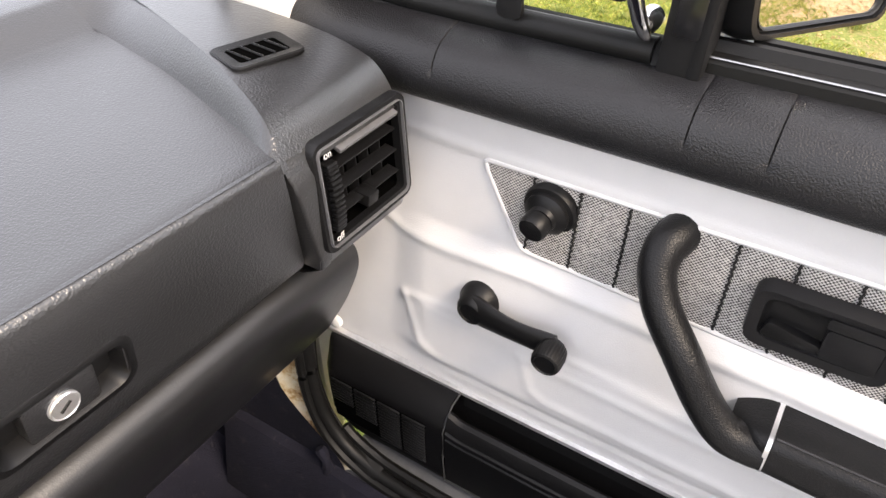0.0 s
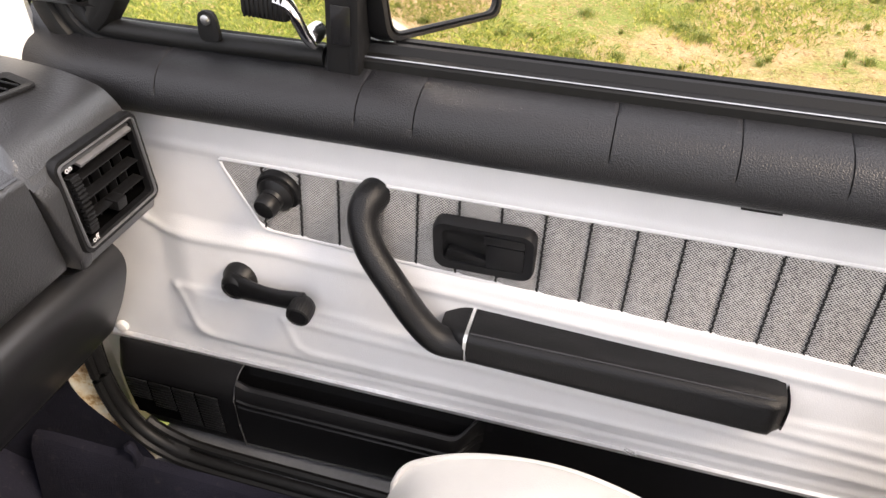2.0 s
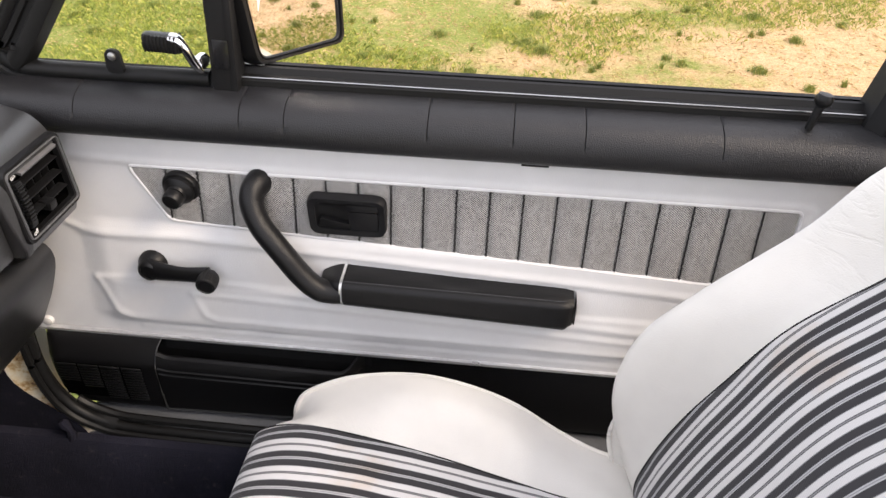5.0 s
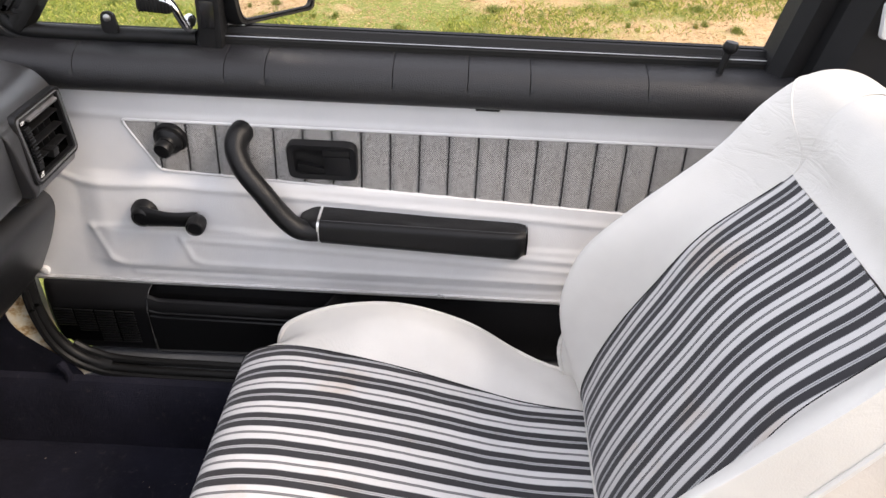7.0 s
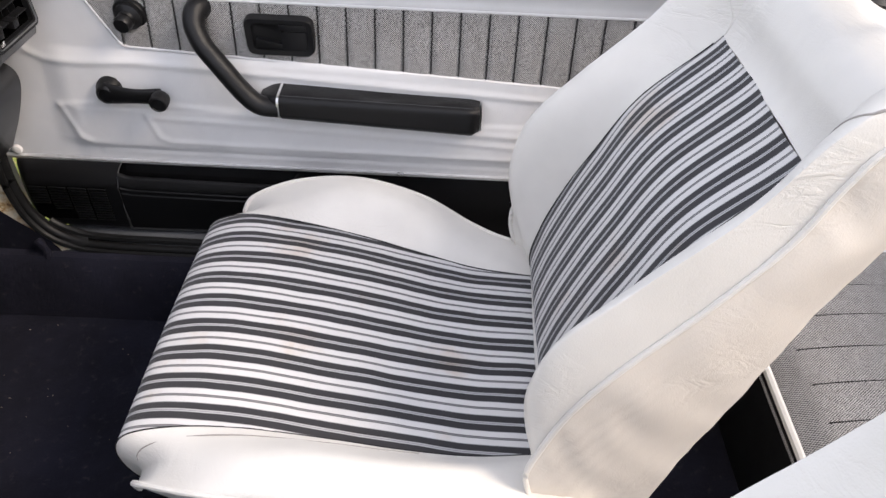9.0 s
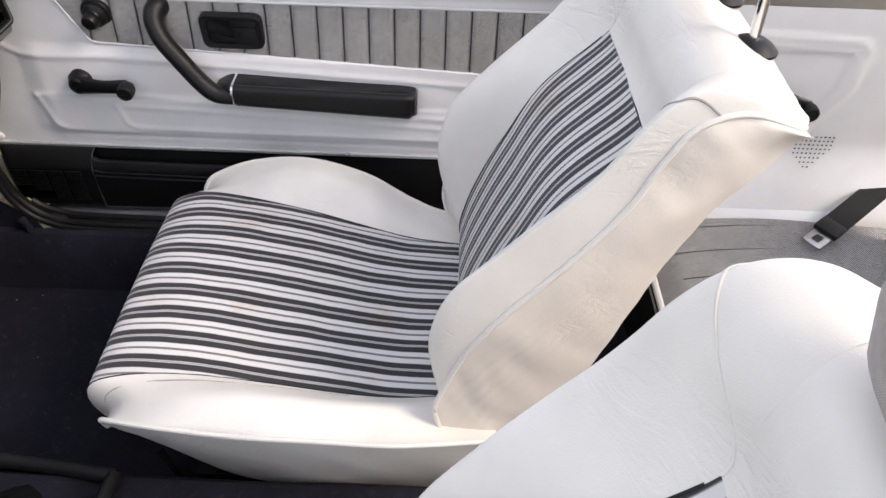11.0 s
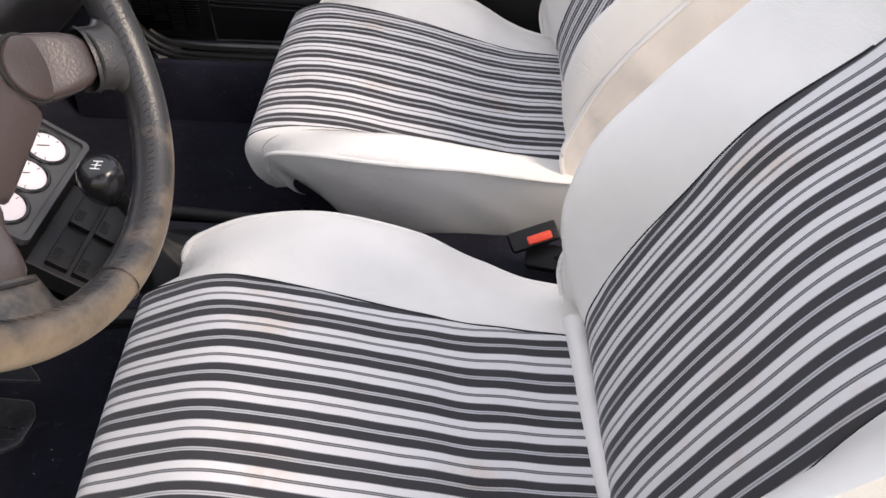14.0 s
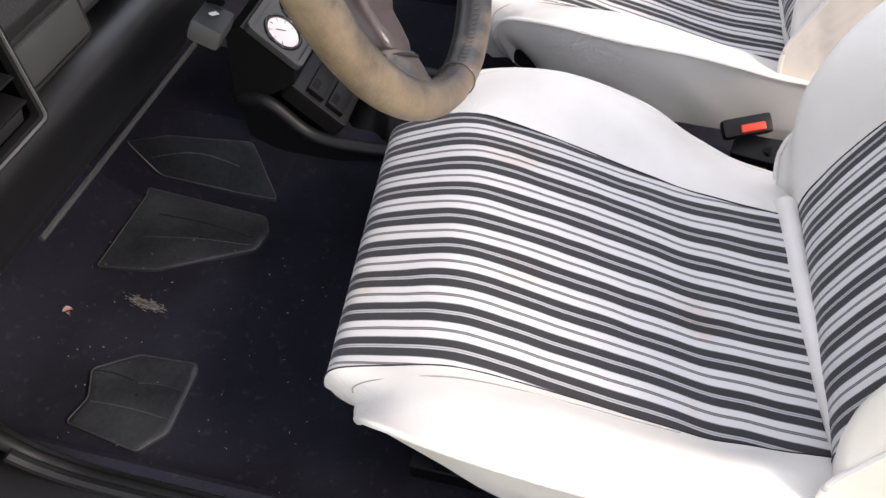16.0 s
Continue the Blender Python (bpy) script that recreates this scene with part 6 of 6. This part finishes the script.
rubber_pad([(-0.309, -0.8465), (-0.236, -0.839), (-0.095, -0.835), (-0.058, -0.861), (-0.132, -0.861), (-0.257, -0.859)], "worn black rubber pad on the tunnel side", [(-0.27, -0.851, -0.12, -0.848, M_SCUFF)])
rubber_pad([(-0.285, -0.868), (-0.076, -0.874), (-0.064, -0.898), (-0.070, -0.936), (-0.200, -1.012), (-0.290, -1.028)], "scuffed black rubber pad on the carpet", [(-0.25, -0.905, -0.085, -0.915, M_THREAD), (-0.25, -0.955, -0.08, -0.93, M_SCUFF)])
rubber_pad([(-0.204, -1.191), (-0.152, -1.154), (-0.069, -1.150), (-0.064, -1.164), (-0.061, -1.255), (-0.087, -1.287), (-0.195, -1.270), (-0.185, -1.231)], "scuffed black rubber pad with a torn slit", [(-0.200, -1.192, -0.135, -1.196, M_THREAD), (-0.135, -1.196, -0.070, -1.194, M_SCUFF), (-0.180, -1.236, -0.066, -1.238, M_SCUFF)])


def crumbs():
    rng = random.Random(21)
    bm = bmesh.new()
    for _ in range(150):
        if rng.random() < 0.75:
            x, y = rng.uniform(-0.32, 0.12), rng.uniform(-1.33, -0.90)
        else:
            x, y = rng.uniform(-0.2, 0.15), rng.uniform(-0.60, -0.18)
        s = rng.uniform(0.0003, 0.0008)
        block((s * rng.uniform(1, 4), s, s * 0.6), pose(x, y, FLOOR_Z + 0.0065, 0, 0, rng.uniform(0, 180)), 0, bm)
    tagged(solid("carpet_crumbs", bm, M_DEBRIS, "pale crumbs and straw on the carpet", "debris"), kind="stuff")


crumbs()
bm = bmesh.new()
for k in range(420):
    rng = random.Random(k)
    run = rng.gauss(0, 0.5)
    block((rng.uniform(0.001, 0.007), rng.uniform(0.0003, 0.0006), 0.0004), pose(-0.186 + run * 0.026, -1.074 - run * 0.004 + rng.gauss(0, 0.0035), FLOOR_Z + 0.0065, 0, 0, rng.gauss(-9, 4)), 0, bm)
tagged(solid("dust_scuff", bm, M_DUST, "pale dusty scuff on the carpet", "debris"), kind="stuff")

def leaf(x, y, turn, size, label):
    """A small curled dry leaf."""
    m = pose(x, y, floor_height(x, y) + 0.0015, 0, 0, turn)
    rows = []
    for k in range(9):
        u = k / 8
        w = size * 0.36 * math.sin(math.pi * min(0.02 + u * 0.96, 1.0)) ** 0.8
        rows.append([m @ Vector((size * (u - 0.5), w * v, 0.0010 + 0.004 * v * v + 0.0025 * math.sin(u * 3.1))) for v in (-1, -0.5, 0, 0.5, 1)])
    solid("dry_leaf", sheet(rows), M_LEAF, label, "leaf", angle=70)


leaf(-0.288, -1.111, 35, 0.013, "small curled reddish dry leaf on the carpet")
leaf(-0.283, -1.116, -40, 0.007, "small pale leaf scrap on the carpet")

# ---- rear of the cabin ----
bench = thing("rear_bench", (1.25, -0.73, 0.26), "grey tweed rear bench with white piping", "car seat")
rows = []
for x in np.linspace(0, 1, 26):
    row = []
    for y in np.linspace(-1.34, -0.125, 60):
        d = abs(((y + 0.03) / 0.062) % 1 - 0.5) * 2
        z = 0.46 + 0.035 * math.sin(min(x * 1.6, 1) * math.pi / 2) - 0.03 * x + 0.004 * (1 - d ** 6) - 0.03 * (1 - smooth(0, 0.10, x))
        row.append((1.015 + 0.46 * x, y, z))
    rows.append(row)
part("bench_cushion", sheet(rows), M_TWEEDFLAT, bench, "grey tweed cushion with stitched lines", 70)
for k in range(20):
    y = -0.155 - 0.062 * k
    if y > -1.33:
        part("stitch_line", tube([(1.03 + 0.43 * u, y + 0.012 * math.sin(u * 3), 0.462 + 0.035 * math.sin(min((u * 0.95 + 0.03) * 1.6, 1) * math.pi / 2) - 0.03 * u - 0.03 * (1 - smooth(0, 0.10, u * 0.95 + 0.03))) for u in np.linspace(0.02, 1, 16)], 0.0016, 5), M_THREAD, bench)
part("front_piping", tube([(1.022, y, 0.448) for y in np.linspace(-1.34, -0.125, 20)], 0.006, 8), M_WHITE, bench, "white front piping")
part("bench_front", sheet([[(1.018, y, z) for y in np.linspace(-1.34, -0.125, 8)] for z in (0.26, 0.445)]), M_MATT, bench)
rows = [[(1.44 + 0.16 * u + 0.02 * math.sin(u * 3.1), y, 0.45 + 0.45 * u) for y in np.linspace(-1.30, -0.16, 30)] for u in np.linspace(0, 1, 14)]
part("bench_backrest", sheet(rows), M_TWEEDFLAT, bench, "grey tweed backrest")

quarter = thing("rear_side_panel", (1.3, -0.03, 0.40), "white vinyl rear side panel with window crank", "side panel")
rows = []
for z in np.linspace(0.44, 0.845, 60):
    row = []
    for x in np.linspace(0.985, 1.75, 90):
        h = 0.0
        for pts in ([(1.03, 0.80), (1.325, 0.79), (1.342, 0.77), (1.335, 0.70), (1.27, 0.60), (1.20, 0.56)], [(1.03, 0.785), (1.315, 0.775), (1.326, 0.76), (1.32, 0.705), (1.26, 0.612)]):
            d = min(seg_dist(x, z, *a, *b) for a, b in zip(pts, pts[1:]))
            h += 0.004 * math.exp(-(d / 0.005) ** 2)
        row.append((x, -0.045 - h - 0.05 * smooth(0.60, 0.44, z), z))
    rows.append(row)
part("panel", sheet(rows), M_DOORWHITE, quarter, "white vinyl panel", 60)
for i in range(9):
    for j in range(11):
        if i + j < 6 or i > j + 1:
            continue
        x, z = 1.285 + 0.0078 * i + 0.0, 0.528 + 0.0082 * j
        part("speaker_hole", lathe([(0.0018, 0), (0.0018, 0.0006), (0, 0.0006)], aim((x, -0.0468 - 0.05 * smooth(0.60, 0.44, z), z), (0, -1, -0.3)), 8), M_THREAD, quarter)
window_crank((1.190, -0.050, 0.712), (0.93, 0, -0.36), (0.0, -1, 0.0), parent=quarter, length=0.075)
rows = [[(x, y, z) for y, z in belt_profile(x)] for x in np.linspace(0.985, 1.75, 10)]
part("belt_rail", sheet(rows), M_PAD, quarter)
bm = prism(soften([(1.02, -0.12), (1.42, -0.12), (1.42, 0.02), (1.15, 0.02)], 0.02), 0.02, pose(0, 0, 0.455), 0.004)
solid("wheel_arch_cover", bm, M_GREYVINYL, "pale grey vinyl cover beside the rear bench", "trim", "structure")

# belt tongue on the bench
tongue = thing("belt_tongue", (1.33, -0.16, 0.47), "steel belt tongue with a black grip on the bench", "seat belt")
tmx = aim((1.325, -0.178, 0.497), (0, -0.1, 1), (-0.77, -0.64, 0))
part("tongue_plate", framed(rounded(0.040, 0.034, 0.005), rounded(0.020, 0.014, 0.003), 0.0025, tmx @ pose(0.022, 0, 0)), M_STEEL, tongue)
part("grip", block((0.035, 0.045, 0.012), tmx @ pose(-0.016, 0, 0.003), 0.004), M_PLASTIC, tongue)
part("webbing", sheet([[tmx @ Vector((-0.03 - 0.35 * u, w, 0.004 + 0.05 * u * u)) for w in (-0.022, 0.022)] for u in np.linspace(0, 1, 10)]), M_MATT, tongue)

# centre pillar with roll bar, belt guide
pillar = thing("roll_bar_pillar", (1.0, 0.0, 0.40), "black trimmed roll bar pillar behind the door", "pillar")
rows = []
for z in np.linspace(0.84, 1.45, 14):
    lean = 0.20 * (z - 0.93)
    rows.append([(x + lean, y, z) for x, y in ((0.912, 0.055), (0.914, 0.020), (0.930, 0.004), (0.958, 0.012), (0.962, -0.004), (0.985, -0.030), (1.06, -0.036), (1.10, -0.02), (1.10, 0.05))])
part("pillar_cover", sheet(rows, True), M_MATT, pillar, "matt black pillar cover", 25)
bm = block((0.13, 0.05, 0.46), pose(1.035, -0.002, 0.66), 0.01)
part("lower_cover", bm, M_MATT, pillar)
gmx = aim((1.030, -0.040, 1.010), (0.1, -1, 0), (0.95, 0.1, 0.2))
part("belt_guide", framed(rounded(0.056, 0.050, 0.008), rounded(0.038, 0.032, 0.005), 0.006, gmx), M_GREYVINYL, pillar, "pale belt guide loop")
